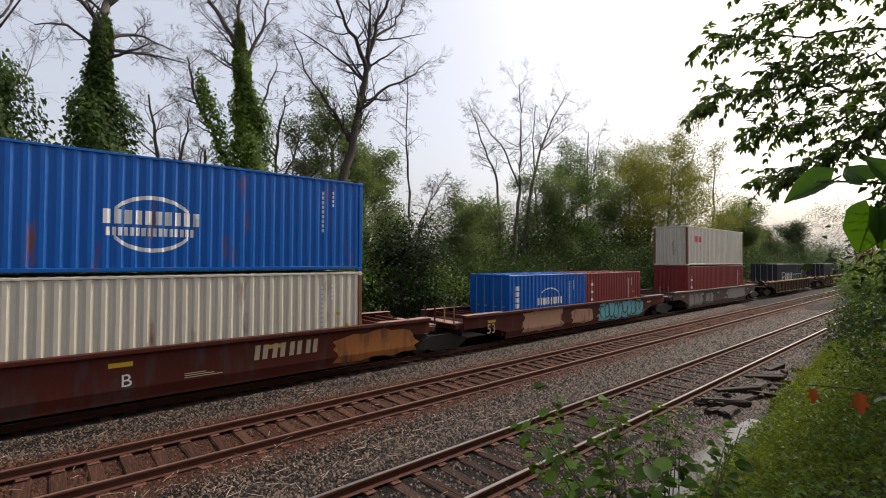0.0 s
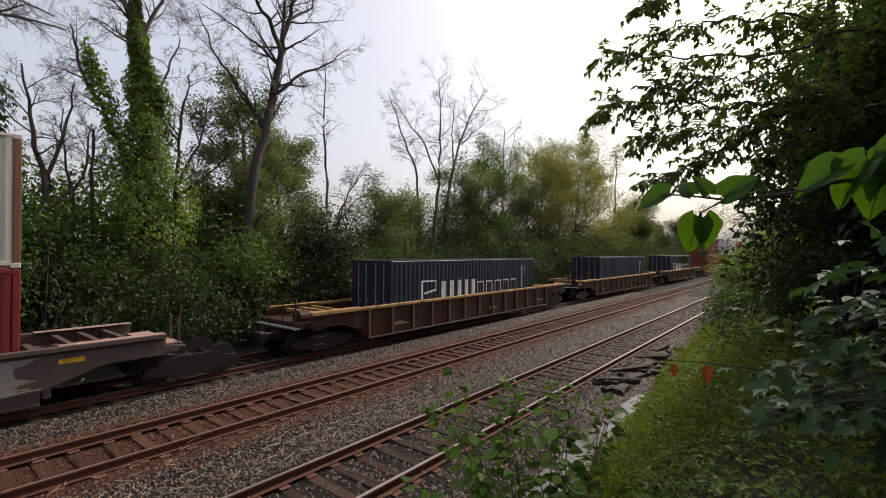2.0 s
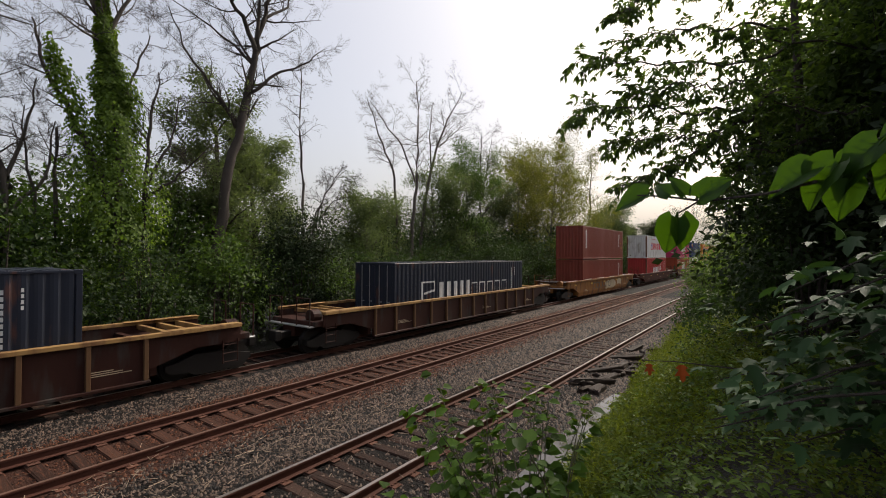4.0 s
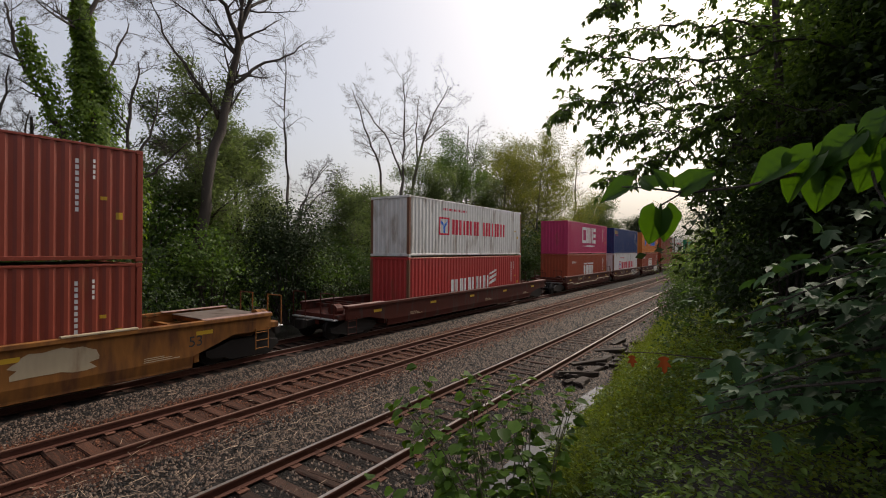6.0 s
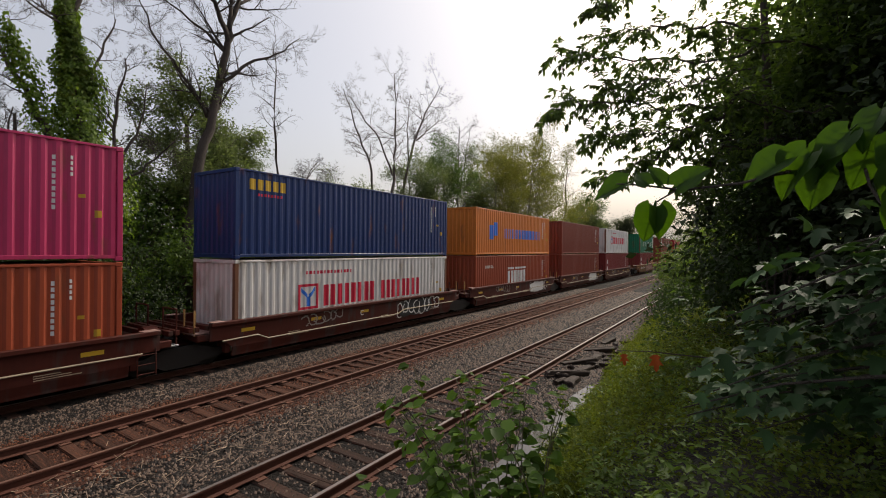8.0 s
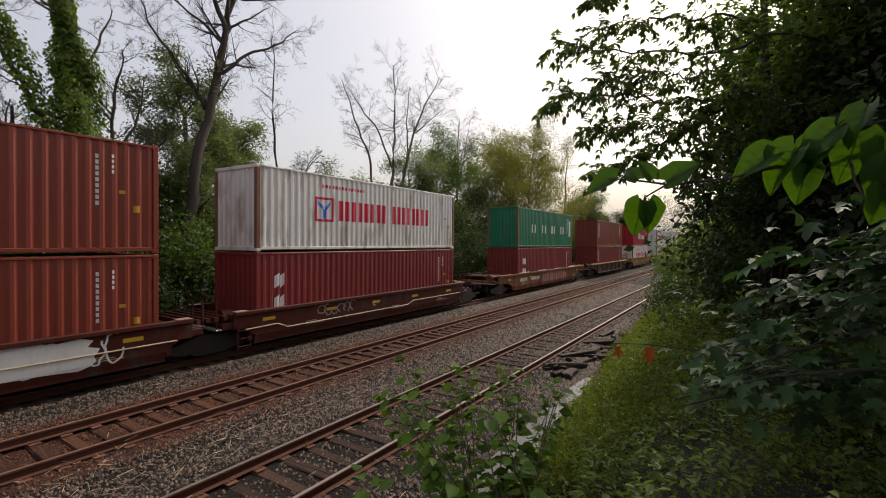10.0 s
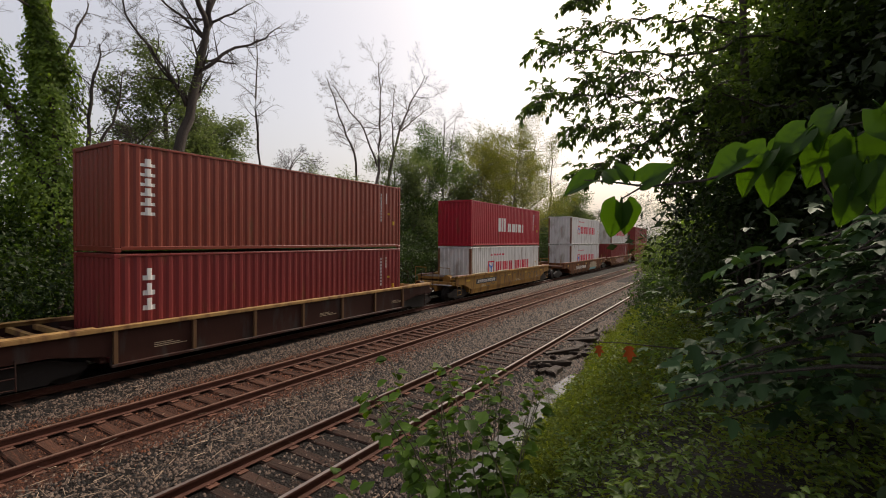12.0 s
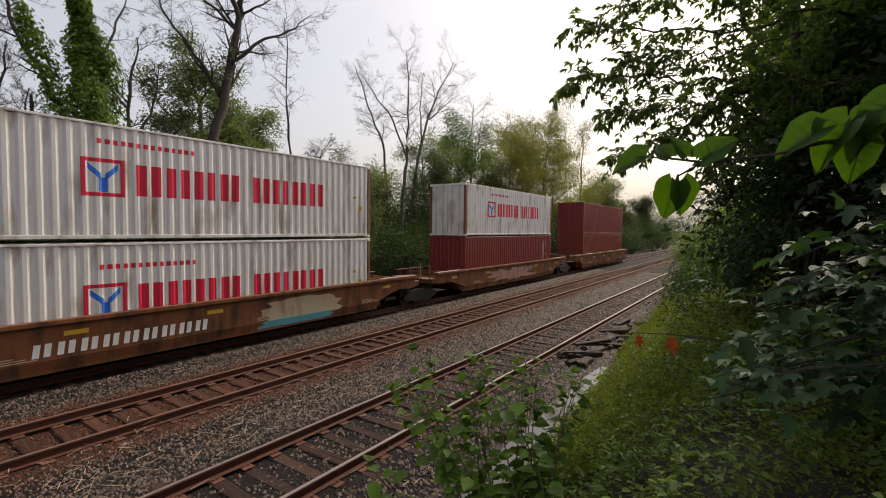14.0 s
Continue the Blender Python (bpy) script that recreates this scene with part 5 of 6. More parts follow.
    # distant woods that close the view along the line
    g = np.random.default_rng(3)
    pts = []
    for k in range(420):
        yy = g.uniform(60, 260)
        pts.append((g.uniform(-60, -26), yy, g.uniform(0, 9)))
    for k in range(420):
        pts.append((g.uniform(-40, 40), g.uniform(205, 260), 24 * g.uniform(0, 1) ** 1.3))
    for k in range(220):
        pts.append((g.uniform(-52, -30), g.uniform(-25, 60), g.uniform(0, 6.0)))
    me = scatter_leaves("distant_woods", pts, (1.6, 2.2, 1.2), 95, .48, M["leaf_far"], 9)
    thing("distant_woods", me, None, "distant woodland, its haze painted as grey-green leaves", "woods", kind="stuff")


def build_bank():
    # weeds that cover the bank
    g = np.random.default_rng(17)
    n = 118000
    y = .6 + 27 * g.uniform(0, 1, n) ** 1.7
    y[:18000] = g.uniform(-5, .6, 18000)
    t = np.array([toe(v) for v in y])
    x = t - .05 + (5.5) * g.uniform(0, 1, n) ** 1.3
    lump = np.array([noise.noise((a * 1.1, b * 1.1, 4)) for a, b in zip(x, y)])
    fine = np.array([noise.noise((a * 3.1, b * 3.1, 9)) for a, b in zip(x, y)])
    keep = (fine + lump * .6 > -.30)
    x, y, lump, fine = x[keep], y[keep], lump[keep], fine[keep]
    n = len(x)
    hgt = np.clip(.20 + .46 * lump + .26 * fine, .02, .85) * g.uniform(.2, 1.1, n)
    z = np.array([ground_z(a, b) for a, b in zip(x, y)]) + hgt
    d = g.normal(0, 1, (n, 3))
    d[:, 2] = d[:, 2] * .4 + .1
    nrm = g.normal(0, .45, (n, 3))
    nrm[:, 2] += 1
    near = np.clip(y / 6, .55, 1.5)
    me = leaf_mesh("bank_weeds", np.stack([x, y, z], 1), d, nrm, .052 * near * g.uniform(.4, 1.6, n), M["leaf_weed"], .6, simple=True)
    thing("bank_weeds", me, None, "low green weeds covering the damp bank", "weeds", kind="stuff")
    # broad-leaved plants among the weeds
    n, k = 2600, 14
    y = 2.6 + 14 * g.uniform(0, 1, n) ** 1.5
    x = np.array([toe(v) for v in y]) + .25 + 5 * g.uniform(0, 1, n) ** 1.2
    patch = np.array([noise.noise((a * 1.6, b * 1.6, 21)) for a, b in zip(x, y)]) > -.05
    x, y = x[patch], y[patch]
    n = len(x)
    z = np.array([ground_z(a, b) for a, b in zip(x, y)])
    tall = g.uniform(.15, .75, n)
    f = g.uniform(.3, 1, (n, k))
    a = g.uniform(0, 6.283, (n, k))
    rr = g.uniform(.02, .07, (n, k))
    P = np.stack([x[:, None] + rr * np.cos(a), y[:, None] + rr * np.sin(a), z[:, None] + tall[:, None] * f], 2).reshape(-1, 3)
    d = np.stack([np.cos(a), np.sin(a), g.uniform(-.5, .3, (n, k))], 2).reshape(-1, 3)
    nrm = g.normal(0, .25, (n * k, 3))
    nrm[:, 2] += 1
    me = leaf_mesh("bank_plants", P, d, nrm, g.uniform(.035, .09, n * k), M["leaf_plant"], .5)
    thing("bank_plants", me, None, "broad-leaved green plants among the bank weeds", "plants", kind="stuff")
    # taller fine weeds at the foot of the bank
    n = 4600
    y = 5 + 20 * g.uniform(0, 1, n) ** 1.3
    x = np.array([toe(v) for v in y]) + np.where(y < 14, .55, .1) + np.abs(g.normal(0, .8, n))
    z = np.array([ground_z(a, b) for a, b in zip(x, y)])
    tall = g.uniform(.25, .75, n)
    tip = g.normal(0, .12, (n, 2))
    k = 9
    f = g.uniform(.25, 1, (n, k))
    px = x[:, None] + tip[:, :1] * f + g.normal(0, .02, (n, k))
    py = y[:, None] + tip[:, 1:] * f + g.normal(0, .02, (n, k))
    pz = z[:, None] + tall[:, None] * f
    d = g.normal(0, 1, (n * k, 3))
    d[:, 2] = .5
    nrm = g.normal(0, .5, (n * k, 3))
    nrm[:, 2] += 1
    me = leaf_mesh("tall_weeds", np.stack([px.ravel(), py.ravel(), pz.ravel()], 1), d, nrm, g.uniform(.04, .085, n * k), M["leaf_weed"], .4, simple=True)
    thing("tall_weeds", me, None, "feathery yellow-green weeds at the water's edge", "weeds", kind="stuff")
    # still water in the ditch
    s = Shape()
    for y0, y1, xa, xb in ((4.2, 13.3, -3.75, -2.9), (18.6, 21.8, -4.0, -3.3)):
        k = 26
        L, R = [], []
        for i in range(k + 1):
            yy = y0 + (y1 - y0) * i / k
            w = math.sin(math.pi * (.06 + .88 * i / k)) ** .5
            mid = (xa + xb) / 2 - .045 * (yy - 8.5) * (1 if y0 < 10 else 0)
            hw = (xb - xa) / 2 * w
            L.append((mid - hw * (1 + .35 * noise.noise((yy * .9, 1, 0))) - .05 * noise.noise((yy * 3, 1, 0)), yy, -.112))
            R.append((mid + hw + .3, yy, -.112))
        s.add(L + R, [(i, k + 1 + i, k + 2 + i, i + 1) for i in range(k)])
    thing("ditch_water", s, M["water"], "still puddle water reflecting the white sky", "puddle", kind="structure")
    # knotweed-like shrub in the foreground
    rnd = random.Random(12)
    sh = thing("leafy_shrub", label="young shrub with heart-shaped green leaves on thin stems", category="shrub")
    S = Shape()
    P, D, N, Z = [], [], [], []
    for i in range(26):
        bx, by = -1.24 + rnd.gauss(0, .13), 2.62 + rnd.gauss(0, .12)
        ang = rnd.uniform(1.1, 4.1)
        spread_k = rnd.uniform(.03, .24)
        L = rnd.uniform(1.35, 1.95) * (1 - .2 * spread_k)
        if i == 0:
            bx, by, ang, spread_k, L = -1.36, 2.45, 2.6, .06, 2.12
        p = Vector((bx, by, ground_z(bx, by) - .05))
        d = Vector((math.cos(ang) * spread_k, math.sin(ang) * spread_k, 1)).normalized()
        pts, k = [p], 16
        for j in range(k):
            d = (d + Vector((math.cos(ang), math.sin(ang), 0)) * .035 + perp(d, rnd) * .07 * rnd.random()).normalized()
            p = p + d * (L / k)
            pts.append(p)
            if j > 4:
                for q in range(3):
                    sd = perp(d, rnd)
                    P.append(tuple(p + sd * .03))
                    D.append(tuple(sd + Vector((0, 0, -.25 + .4 * rnd.random()))))
                    N.append((rnd.gauss(0, .25) + .1, rnd.gauss(0, .25) - .2, 1))
                    Z.append(rnd.uniform(.07, .14) * (1.2 - .45 * j / k))
        part("stem", Shape().tube(pts, [.009 - .006 * j / k for j in range(k + 1)], 5), M["stem"], sh)
    part("leaves", leaf_mesh("leaves", P, D, N, Z, M["leaf_shrub"], .85), None, sh)


def broad_leaf(L, rnd):
    """A heart-shaped blade with a folded midrib, wavy edges and a bent tip; it grows along +y."""
    s = Shape()
    nu, nv = 12, 4
    bend, fold = rnd.uniform(.3, .9), rnd.uniform(.2, .7)
    v = []
    for i in range(nu + 1):
        u = i / nu
        w = .46 * L * (math.sin(math.pi * min(1, u * .93 + .07)) ** .65) * (1.15 - .55 * u) * (1 + .05 * math.sin(u * 15 + bend * 9))
        for j in range(-nv, nv + 1):
            q = j / nv
            y = u * L - .10 * L * abs(q) ** 2 * (1 - u) * 1.6
            z = fold * abs(q) * w - bend * L * u * u * .5 + .022 * L * math.sin(8 * q + 9 * u + 5 * bend) + .02 * L * abs(math.sin(5.5 * math.pi * (u - .25 * abs(q)))) * abs(q)
            v.append((q * w, y, z))
    k = 2 * nv + 1
    s.add(v, [(i * k + j, i * k + j + 1, (i + 1) * k + j + 1, (i + 1) * k + j) for i in range(nu) for j in range(k - 1)])
    s.rod((0, -.18 * L, .04 * L), (0, 0, 0), .003, 5)

    def rib(pts, r):
        s.tube([(q * w, u * L - .16 * L * q * q * (1 - u), fold * abs(q) * w - bend * L * u * u * .5 - .003) for u, q, w in pts], [r * (1 - .2 * k) for k in range(len(pts))], 4)

    def half(u):
        return .46 * L * (math.sin(math.pi * min(1, u * .93 + .07)) ** .65) * (1.15 - .55 * u)
    rib([(.0, 0, 0), (.3, 0, 0), (.65, 0, 0), (.95, 0, 0)], .0028)
    for sg in (-1, 1):
        for u0 in (.08, .26, .44, .62):
            rib([(u0, 0, half(u0)), (u0 + .07, sg * .4, half(u0 + .07)), (u0 + .16, sg * .8, half(u0 + .16))], .0016)
    return s.mesh("leaf", M["leaf_big"], True)


def build_near_twigs():
    # twig with very large leaves close to the camera
    tw = thing("large_leaf_branch", label="overhanging twig with very large translucent green leaves", category="branch")
    S = Shape()
    S.tube([(1.3, 2.2, 4.45), (.75, 2.15, 4.25), (.35, 2.12, 4.14), (0.0, 2.12, 4.06), (-.2, 2.03, 4.035), (-.34, 2.0, 4.06), (-.44, 1.98, 4.07)], [.012, .010, .008, .006, .005, .004, .003], 6)
    S.tube([(-.22, 2.03, 4.035), (-.29, 2.01, 3.99), (-.30, 2.01, 3.96)], [.004, .003, .003], 5)
    S.tube([(.35, 2.12, 4.14), (.36, 2.05, 4.02), (.38, 2.0, 3.95)], [.006, .005, .003], 5)
    S.tube([(.75, 2.15, 4.25), (.5, 2.05, 4.22), (.4, 2.0, 4.2)], [.007, .005, .003], 5)
    part("twig", S, M["bark_dark"], tw)
    rows = [(-.30, 2.01, 3.97, -.30, 0, -1, .20), (-.29, 2.01, 3.97, .25, .1, -1, .18), (-.40, 1.99, 4.07, -1, 0, -.35, .20), (-.32, 2.0, 4.06, -.4, .2, .5, .12),
            (-.22, 2.03, 4.05, .7, -.1, .5, .18), (-.27, 2.02, 4.06, -.3, -.2, .6, .13), (.05, 2.12, 4.07, -.9, -.1, -.45, .22), (.12, 2.1, 4.08, -.6, 0, -.7, .24),
            (.2, 2.1, 4.1, -.7, 0, -.9, .22), (.28, 2.08, 4.12, -.2, -.2, -1, .24), (.35, 2.05, 4.1, .1, 0, -1, .25), (.38, 2.02, 4.0, .3, 0, -1, .22), (.40, 2.0, 4.18, .6, 0, -.7, .25),
            (.3, 2.05, 4.2, -.5, -.2, -.8, .2), (.45, 2.0, 4.22, .3, 0, -.9, .2), (.36, 2.0, 4.0, -.5, .1, -1, .2), (.22, 2.06, 4.14, -.7, 0, -.6, .2), (.50, 2.1, 4.2, .2, 0, -1, .2), (.15, 2.1, 4.02, -.3, 0, -1, .2), (.33, 2.0, 3.92, -.1, 0, -1, .17)]
    for a, b, c, dx, dy, dz, L in rows:
        rnd = random.Random(int((a + 2) * 1000))
        o = part("leaf", broad_leaf(L * .74, rnd), None, tw)
        if a > 0:
            a, c = a + .09, c + .07
        d = Vector((dx, dy, dz)).normalized()
        nz = Vector((rnd.uniform(-.6, .6), rnd.uniform(-1, -.4), rnd.uniform(.2, .9)))
        side = d.cross(nz).normalized()
        up = side.cross(d)
        o.matrix_basis = Matrix(((side.x, d.x, up.x, a), (side.y, d.y, up.y, b), (side.z, d.z, up.z, c), (0, 0, 0, 1)))
    # two withered leaves on a bare twig
    bt = thing("withered_twig", label="thin bare twig with two withered orange leaves", category="twig")
    part("twig", Shape().tube([(.35, 4.1, 2.95), (-.2, 4.0, 2.98), (-.62, 3.92, 2.99), (-.85, 3.9, 2.97)], [.008, .006, .004, .003], 5), M["bark_dark"], bt)
    for a, b, c, L in ((-.57, 3.92, 2.97, .14), (-.80, 3.9, 2.95, .10)):
        o = part("leaf", leaf_mesh("leaf", [(0, 0, 0)], [(.1, 0, -1)], [(.3, -1, .2)], [L], M["leaf_brown"], .8, True), None, bt)
        o.location = (a, b, c)
    # maple sapling leaning in over the bank
    rnd = random.Random(33)
    mp = thing("maple_sapling", label="maple sapling with broad blue-green lobed leaves", category="sapling")
    S = Shape()
    P, D, N, Z = [], [], [], []
    for i in range(20):
        z0 = 2.5 + .075 * i
        a = Vector((1.7, 4.3 + rnd.uniform(-.4, .4), z0 + .25))
        ex = -.32 + rnd.uniform(-.1, .75)
        b = Vector((ex + .02 * i, 3.55 + rnd.uniform(-.35, .35), 2.62 + .06 * i + rnd.uniform(-.08, .08)))
        m = a.lerp(b, .5) + Vector((0, 0, .18))
        pts = [a, a.lerp(m, .5) + Vector((0, 0, .05)), m, m.lerp(b, .5) + Vector((0, 0, .05)), b]
        part("branch", Shape().tube(pts, [.02, .016, .012, .008, .004], 5), M["bark_dark"], mp)
        for k in range(30):
            f = .25 + .75 * rnd.random()
            p = a.lerp(b, f) + Vector((rnd.gauss(0, .12), rnd.gauss(0, .12), rnd.gauss(0, .09) + .1))
            P.append(tuple(p))
            D.append((rnd.gauss(-.5, .6), rnd.gauss(-.3, .6), rnd.uniform(-.6, .1)))
            N.append((rnd.gauss(0, .3), rnd.gauss(-.2, .3), 1))
            Z.append(rnd.uniform(.09, .17))
    part("leaves", leaf_mesh("leaves", P, D, N, Z, M["leaf_maple"], 1.05, True), None, mp)


def build_right_wood():
    # tree whose limbs hang over the view
    rnd = random.Random(44)
    ov = thing("overhanging_tree", label="dark tree with drooping sprays of small leaves over the bank", category="tree")
    S = Shape()
    S.tube(smooth_path([(0.51, 10.27, 2.7), (0.4, 10.34, 5.39), (0.32, 10.39, 7.28), (0.21, 10.45, 9.87)]), [.10 - .004 * k for k in range(13)], 8)
    part("trunk", S, M["bark_dark"], ov, smooth=True)
    P, D, N, Z = [], [], [], []

    def leaf_at(p, d, size):
        P.append(tuple(p))
        D.append((d.x + rnd.gauss(0, .35), d.y + rnd.gauss(0, .35), d.z - rnd.uniform(.0, .9)))
        N.append((rnd.gauss(0, .35), rnd.gauss(0, .35), 1))
        Z.append(size * rnd.uniform(.7, 1.25))

    def limb(r, *pts):
        """A limb with flat sprays of twigs on both sides; leaves hang in pairs along each twig."""
        path = [p + Vector((rnd.gauss(0, .03), rnd.gauss(0, .03), rnd.gauss(0, .045))) for p in smooth_path(pts, 6)]
        m = len(path)
        L = Shape().tube(path, [max(.005, .6 * r * (1 - .92 * k / (m - 1))) for k in range(m)], 6)
        for k in range(2, m):
            d = (path[k] - path[k - 1]).normalized()
            side = d.cross(Vector((0, 0, 1))).normalized()
            for q in range(5):
                sg = -1 if q % 2 else 1
                t = (d * rnd.uniform(.4, 1.0) + side * sg * rnd.uniform(.3, 1.0) + Vector((0, 0, rnd.gauss(.05, .5)))).normalized()
                ln = rnd.uniform(.20, .56) * (1.1 - .5 * k / m)
                p = path[k - 1].lerp(path[k], rnd.random())
                tw = [p]
                for e in range(5):
                    t = (t + Vector((rnd.gauss(0, .1), rnd.gauss(0, .1), -.09))).normalized()
                    p = p + t * (ln / 5)
                    tw.append(p)
                    if e:
                        for w in (-1, 1):
                            leaf_at(p, t * .5 + t.cross(Vector((0, 0, 1))) * w * .8, .095)
                for w in range(4):
                    leaf_at(p, t + Vector((rnd.gauss(0, .6), rnd.gauss(0, .6), 0)), .105)
                L.tube(tw, [.005, .0045, .004, .003, .0025, .002], 3)
        tagged(part("limb", L, M["bark_dark"], ov), kind="stuff")

    limb(0.045, (0.4, 10.34, 7.64), (-0.5, 8.69, 6.9), (-1.6, 7.18, 6.71), (-2.24, 6.23, 6.49))
    limb(0.05, (0.36, 10.24, 6.35), (-0.19, 9.12, 6.25), (-1.01, 7.92, 5.98), (-1.72, 6.81, 5.92), (-2.35, 6.11, 5.73))
    limb(0.07, (0.37, 10.24, 6.16), (0.02, 9.53, 6.6), (-0.31, 8.78, 6.04), (-0.8, 8.04, 5.55), (-1.28, 7.32, 5.07), (-1.78, 6.71, 4.75))
    limb(0.05, (0.31, 10.29, 7.83), (-0.32, 9.11, 7.7), (-1.2, 7.86, 7.32), (-1.85, 6.9, 6.93))
    limb(0.03, (-0.26, 8.94, 6.03), (-0.93, 7.96, 5.65), (-1.49, 7.19, 5.54), (-1.84, 6.69, 5.36))
    limb(0.03, (-0.14, 9.13, 5.79), (-0.45, 8.64, 5.2), (-0.69, 8.2, 4.81))
    limb(0.05, (0.29, 10.31, 8.42), (-0.77, 8.58, 8.21), (-1.54, 7.53, 7.83), (-1.89, 6.89, 7.36))
    limb(0.03, (0.09, 9.6, 6.97), (-0.76, 8.24, 6.48), (-1.32, 7.36, 6.36), (-1.7, 6.84, 6.15))
    limb(0.05, (1.51, 10.53, 5.87), (0.27, 9.41, 5.66), (-0.52, 8.59, 5.33))
    limb(0.05, (1.5, 10.85, 7.36), (0.21, 9.47, 7.44), (-0.66, 8.6, 7.28))
    limb(0.05, (1.65, 9.91, 6.22), (0.53, 9.12, 6.04), (-0.34, 8.54, 6.41))
    limb(0.05, (1.71, 10.67, 8.15), (0.4, 9.39, 8.23), (-0.55, 8.5, 8.43))
    limb(0.04, (0.27, 10.32, 9.01), (-0.66, 8.94, 9.06), (-1.4, 7.91, 8.6))
    part("crown", leaf_mesh("crown", P, D, N, Z, M["leaf_canopy"], .42), None, ov)
    bush("bush", "leafy undergrowth round the foot of a tree", (0.4, 9.64, 3.7), (1.1, .7, 1.9), 6000, .10, "leaf_dark", 231, 60, ground_z(0.4, 10.34) - .1)
    # wood behind it; its darkest leaves carry the shade in their colour
    for i, (c, rad, n, sz, mt, lab) in enumerate((
            # The second crown here stands out of view, added for its shade.
            ((2.1, 11.0, 6.4), (1.8, 1.5, 3.0), 13000, .15, "leaf_canopy", "high leafy tree crown"), ((3.6, 12.5, 10.6), (2.2, 2.2, 2.2), 6000, .20, "leaf_canopy", "high leafy tree crown"),
            ((2.9, 8.5, 4.2), (1.9, 2.0, 2.4), 9000, .17, "leaf_shade", "wall of leaves with shade painted into their green"), ((4.2, 6.0, 4.4), (2.0, 2.4, 3.0), 9000, .18, "leaf_shade", "wall of leaves with shade painted into their green"),
            ((1.6, 12.5, 4.6), (2.2, 2.4, 3.6), 13000, .20, "leaf_shade", "tall thicket of leafy saplings, shade in their colour"), ((1.6, 17, 4.6), (2.3, 2.8, 4.0), 7500, .15, "leaf_canopy", "tall green thicket of leafy saplings"),
            ((.7, 23, 2.9), (2.5, 3.6, 3.0), 7500, .16, "leaf_canopy", "tall green thicket of leafy saplings"), ((.2, 31, 3.0), (2.6, 4.2, 3.2), 7000, .18, "leaf_shade", "tall thicket beside the line, shade in its colour"),
            ((1.9, 14.5, 7.4), (2.4, 2.0, 3.4), 14000, .20, "leaf_canopy", "high leafy tree crown"), ((4.2, 10, 6.8), (2.4, 2.4, 3.2), 14000, .20, "leaf_shade", "high leafy tree crown"), ((4.2, 5.6, 7.4), (2.3, 2.4, 3.0), 13000, .20, "leaf_shade", "high leafy tree crown"),
            ((3.7, 12.5, 9.2), (2.1, 2.0, 2.6), 13000, .20, "leaf_shade", "high leafy tree crown"), ((-1.0, 13.5, 1.2), (0.9, 2.0, .9), 3500, .10, "leaf_dark", "low leafy bush on the bank"), ((-1.6, 19, 1.3), (1.0, 2.6, 1.3), 4200, .11, "leaf_dark", "leafy bush on the bank"),
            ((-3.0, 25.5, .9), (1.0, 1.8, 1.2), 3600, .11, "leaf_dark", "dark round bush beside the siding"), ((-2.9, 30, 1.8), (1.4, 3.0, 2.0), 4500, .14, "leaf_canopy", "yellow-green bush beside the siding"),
            ((-3.3, 38, 1.9), (1.6, 4.5, 2.4), 4800, .15, "leaf_canopy", "green hedge beside the siding"), ((-3.2, 50, 2.5), (2.4, 7, 3.4), 5500, .2, "leaf_olive", "green hedge beside the siding"),
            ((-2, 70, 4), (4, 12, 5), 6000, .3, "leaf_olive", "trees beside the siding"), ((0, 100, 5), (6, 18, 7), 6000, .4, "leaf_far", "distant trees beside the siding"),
            ((1.3, 5.6, 2.2), (1.3, 1.4, .9), 4200, .085, "leaf_canopy", "leafy undergrowth on the bank"), ((2.6, 3.6, 2.6), (1.2, 1.4, 1.2), 3600, .09, "leaf_dark", "leafy undergrowth on the bank"), ((.2, 8.0, 1.5), (1.2, 1.6, .8), 3800, .085, "leaf_canopy", "leafy undergrowth on the bank"))):
        bush("thicket" if rad[2] > 2 else "bush", lab, c, rad, n, sz, mt, 200 + i, 60, ground_z(c[0], c[1]) - .1)
    # unseen wood added behind and beside the camera to shade the bank
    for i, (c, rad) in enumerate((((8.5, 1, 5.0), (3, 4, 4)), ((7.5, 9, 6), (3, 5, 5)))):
        bush("thicket", "unseen leafy trees added to shade the bank", c, rad, 5500, .26, "leaf_shade", 240 + i, 60, 2.0)


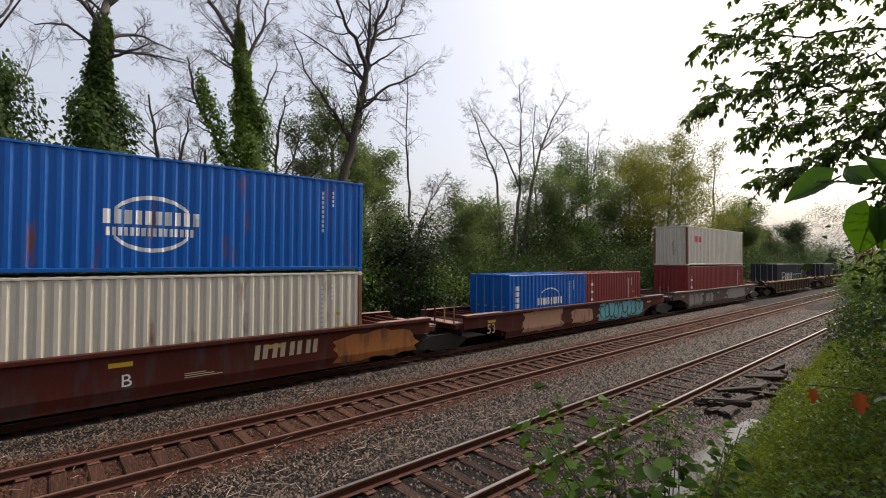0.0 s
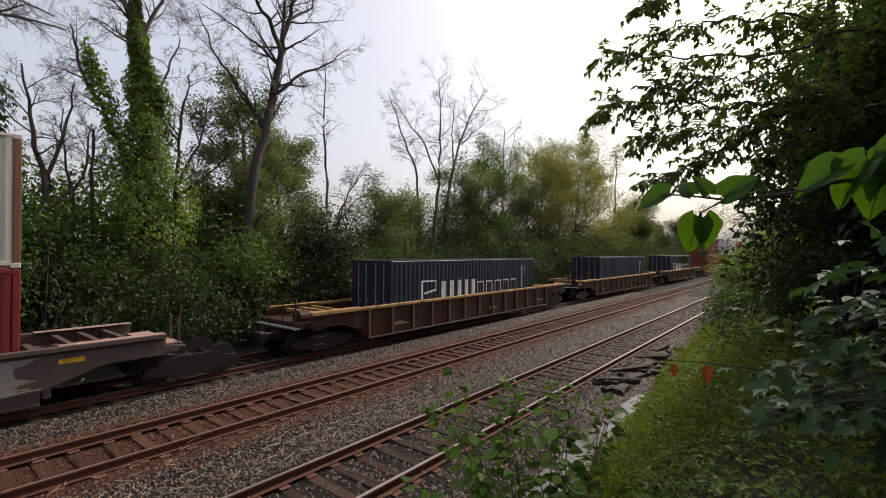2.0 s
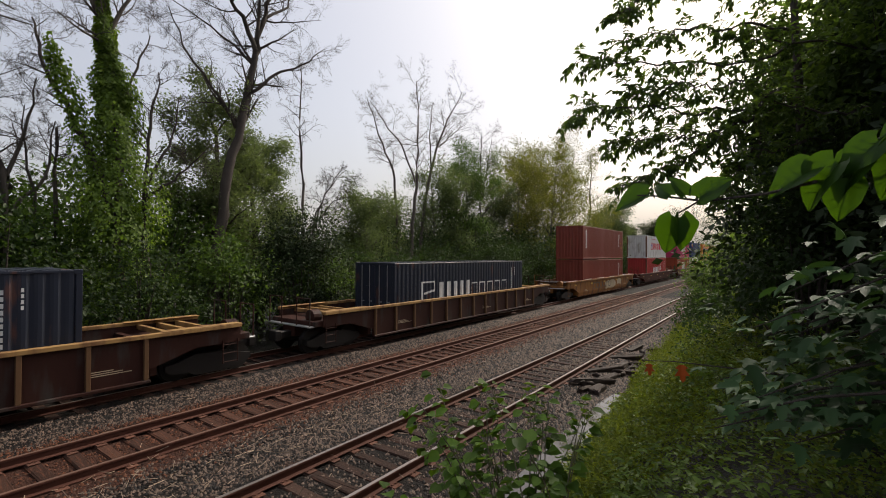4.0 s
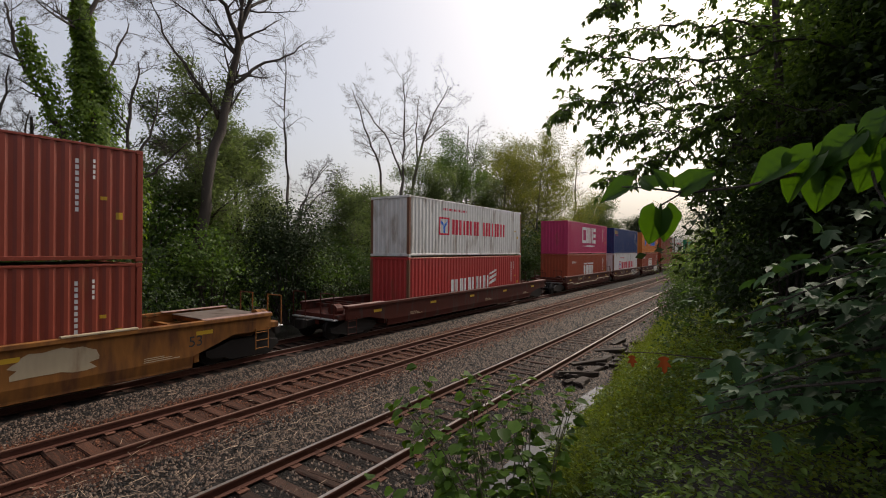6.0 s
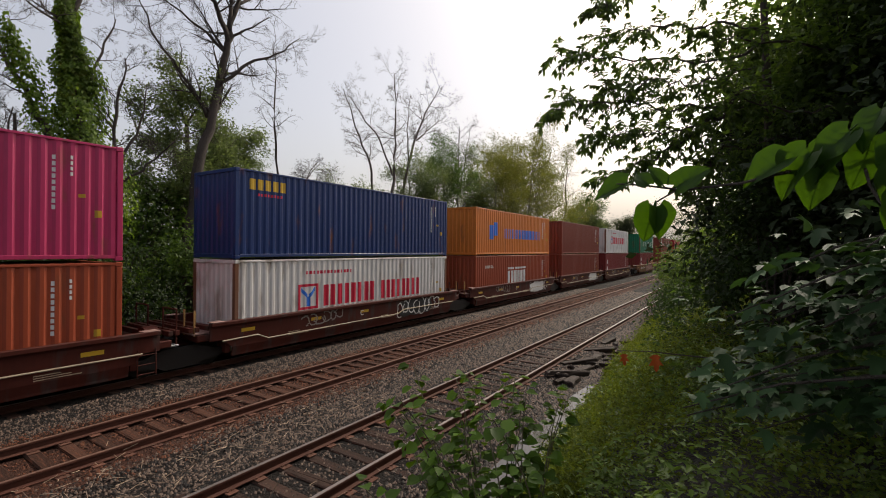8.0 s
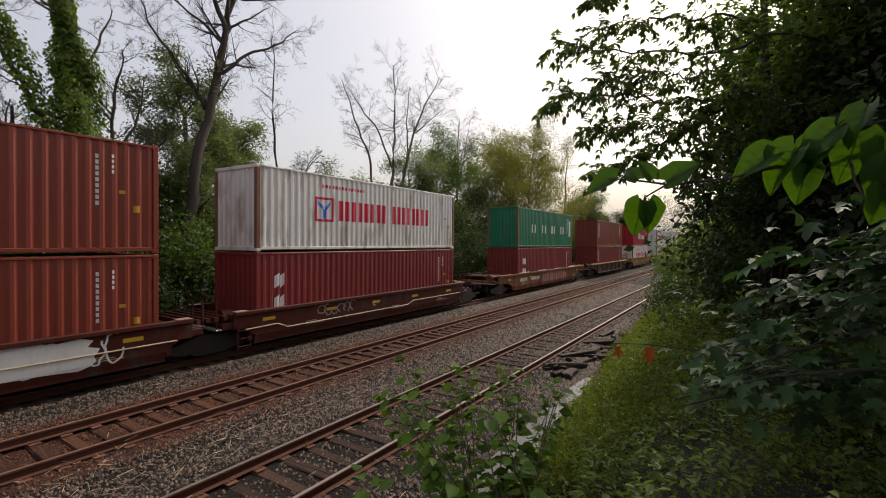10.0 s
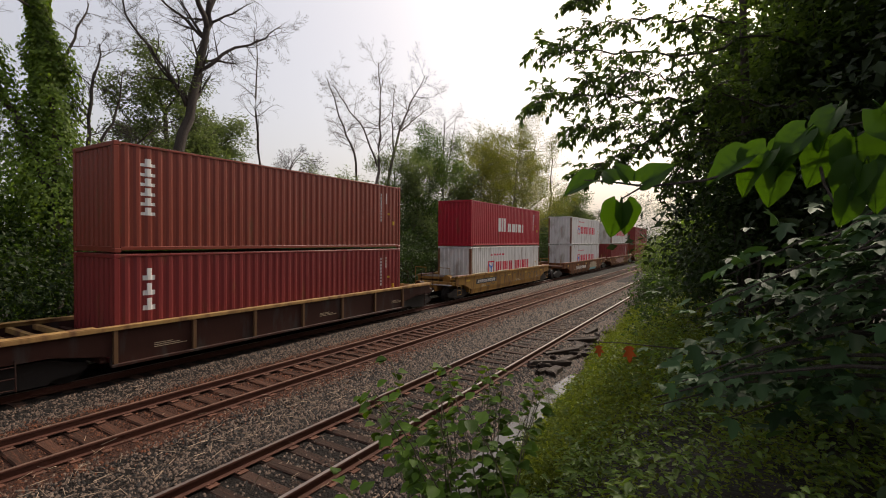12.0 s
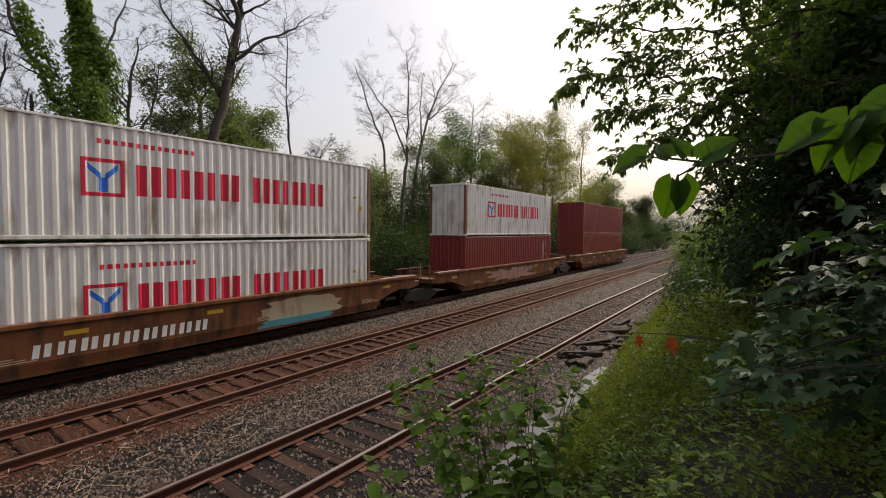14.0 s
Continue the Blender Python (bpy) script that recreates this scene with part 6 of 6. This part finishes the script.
def build_litter():
    # broken timber by the siding
    rnd = random.Random(77)
    for i, (x, y, L, rz, w) in enumerate(((-4.45, 13.7, 1.5, 62, .09), (-4.2, 14.6, 1.2, 75, .08), (-4.55, 15.3, 1.3, 50, .07), (-4.3, 16.4, .9, 100, .08), (-4.5, 17.6, 1.1, 40, .07), (-4.15, 13.2, .7, 85, .09), (-4.6, 19.4, 1.0, 70, .07), (-4.0, 15.6, .8, 20, .06))):
        w *= 1.4
        s = Shape().box(-L / 2, L / 2, -w, w, -.06, .09, .02)
        s.v = [(a + rnd.uniform(-.05, .05), b + rnd.uniform(-.02, .02), c + rnd.uniform(-.015, .02)) for a, b, c in s.v]
        o = thing("broken_sleeper", s, M["wood"], "dark rotten piece of broken sleeper on wet stones", "timber", "broken timbers beside the siding")
        o.matrix_basis = pose(x, y, ground_z(x, y) + .05, rnd.uniform(-6, 6), rnd.uniform(-5, 5), rz + rnd.uniform(-10, 10))
    for i in range(16):
        L, w = rnd.uniform(.25, .7), rnd.uniform(.04, .10)
        s = Shape().box(-L / 2, L / 2, -w, w, -.05, rnd.uniform(.05, .11), .02)
        s.v = [(a + rnd.uniform(-.06, .06), b + rnd.uniform(-.03, .03), c + rnd.uniform(-.025, .03)) for a, b, c in s.v]
        x, y = rnd.uniform(-4.75, -3.95), rnd.uniform(12.6, 20)
        o = thing("broken_sleeper", s, M["wood"], "dark rotten piece of broken sleeper on wet stones", "timber", "broken timbers beside the siding")
        o.matrix_basis = pose(x, y, ground_z(x, y) + .04, rnd.uniform(-10, 10), rnd.uniform(-10, 10), rnd.uniform(0, 180))
    # crushed stones
    g = np.random.default_rng(21)
    n = 240000
    y = -7 + 52 * g.uniform(0, 1, n) ** 1.9
    x = g.uniform(-13.2, -3.35, n)
    base = np.array([[1, 0, -.4], [-1, 0, -.4], [0, 1, -.4], [0, -1, -.4], [0, 0, .8]], float)
    tri = np.array([[0, 2, 4], [2, 1, 4], [1, 3, 4], [3, 0, 4]])
    z = np.array([ground_z(a, b) for a, b in zip(x, y)])
    keep = g.uniform(0, 1, n) < np.where(np.abs(x - TRACKS["side"]) < 1.2, .34, np.where(np.abs(x - TRACKS["middle"]) < 1.2, .45, 1))
    for xc in (TRACKS["side"], TRACKS["middle"]):
        keep &= ~((np.abs(np.abs(x - xc) - .755) < .13))
    x, y, z = x[keep], y[keep], z[keep]
    n = len(x)
    V = base[None] * g.uniform(.5, 1.0, (n, 5, 1)) * (g.uniform(.022, .054, n) * np.clip(.8 + y / 28, .8, 2.2))[:, None, None]
    a = g.uniform(0, 6.28, n)
    ca, sa = np.cos(a), np.sin(a)
    tilt = g.normal(0, .4, (n, 2))
    X = V[:, :, 0] * ca[:, None] - V[:, :, 1] * sa[:, None]
    Y = V[:, :, 0] * sa[:, None] + V[:, :, 1] * ca[:, None]
    V[:, 4, :2] += g.normal(0, .012, (n, 2))
    Z = V[:, :, 2] + X * tilt[:, :1] + Y * tilt[:, 1:]
    V = np.stack([X + x[:, None], Y + y[:, None], Z + (z + .008)[:, None]], 2).reshape(-1, 3)
    rusty = np.abs(x - TRACKS["middle"] + .25) < 1.55 + .25 * g.normal(0, 1, n)
    V = V.reshape(n, 5, 3)
    for nm, sel, mt, lab in (("ballast_stones", ~rusty, "stone", "loose grey crushed ballast stones"), ("rusty_ballast_stones", rusty, "rusty_stone", "rust-stained crushed stones round the middle track")):
        W_ = V[sel].reshape(-1, 3)
        F_ = (tri[None] + (np.arange(len(W_) // 5) * 5)[:, None, None]).reshape(-1, 3)
        me = bpy.data.meshes.new(nm)
        me.vertices.add(len(W_))
        me.vertices.foreach_set("co", W_.ravel())
        me.loops.add(F_.size)
        me.loops.foreach_set("vertex_index", F_.ravel().astype(np.int32))
        me.polygons.add(len(F_))
        me.polygons.foreach_set("loop_start", (np.arange(len(F_)) * 3).astype(np.int32))
        me.update(calc_edges=True)
        me.materials.append(M[mt])
        thing(nm, me, None, lab, "gravel", kind="stuff")
    # dry stalks lying on the ballast
    n = 420
    x, y = g.normal(-8.0, .5, n), g.uniform(-2, 9, n)
    x2 = g.uniform(-12.8, -3.6, 220)
    y2 = g.uniform(-2, 14, 220)
    x, y = np.concatenate([x, x2]), np.concatenate([y, y2])
    n = len(x)
    z = np.array([ground_z(a, b) for a, b in zip(x, y)]) + .03
    d = g.normal(0, 1, (n, 3))
    d[:, 2] *= .12
    S = Shape()
    for a, b, c, e, L in zip(x, y, z, d, g.uniform(.08, .32, n)):
        e = Vector(e).normalized() * float(L)
        p = Vector((float(a), float(b), float(c) + .03 + abs(e.z)))
        S.rod(p - e * .5, p + e * .5, .005, 3)
    thing("dry_stalks", S, M["dry"], "dry pale stalks lying on the ballast", "dead grass", kind="stuff")


build_tree_line()
build_right_wood()
build_bank()
build_near_twigs()
build_litter()


# ---------------------------------------------------------------- movement
def motions():
    for ob, y, z in moving:
        walk(ob, [(t, pose(TRACKS["train"], y - V0 * t - ACC * t * t / 2, z)) for t in (0.0, 3.5, 7.0, 10.5, 14.0)])


motions()
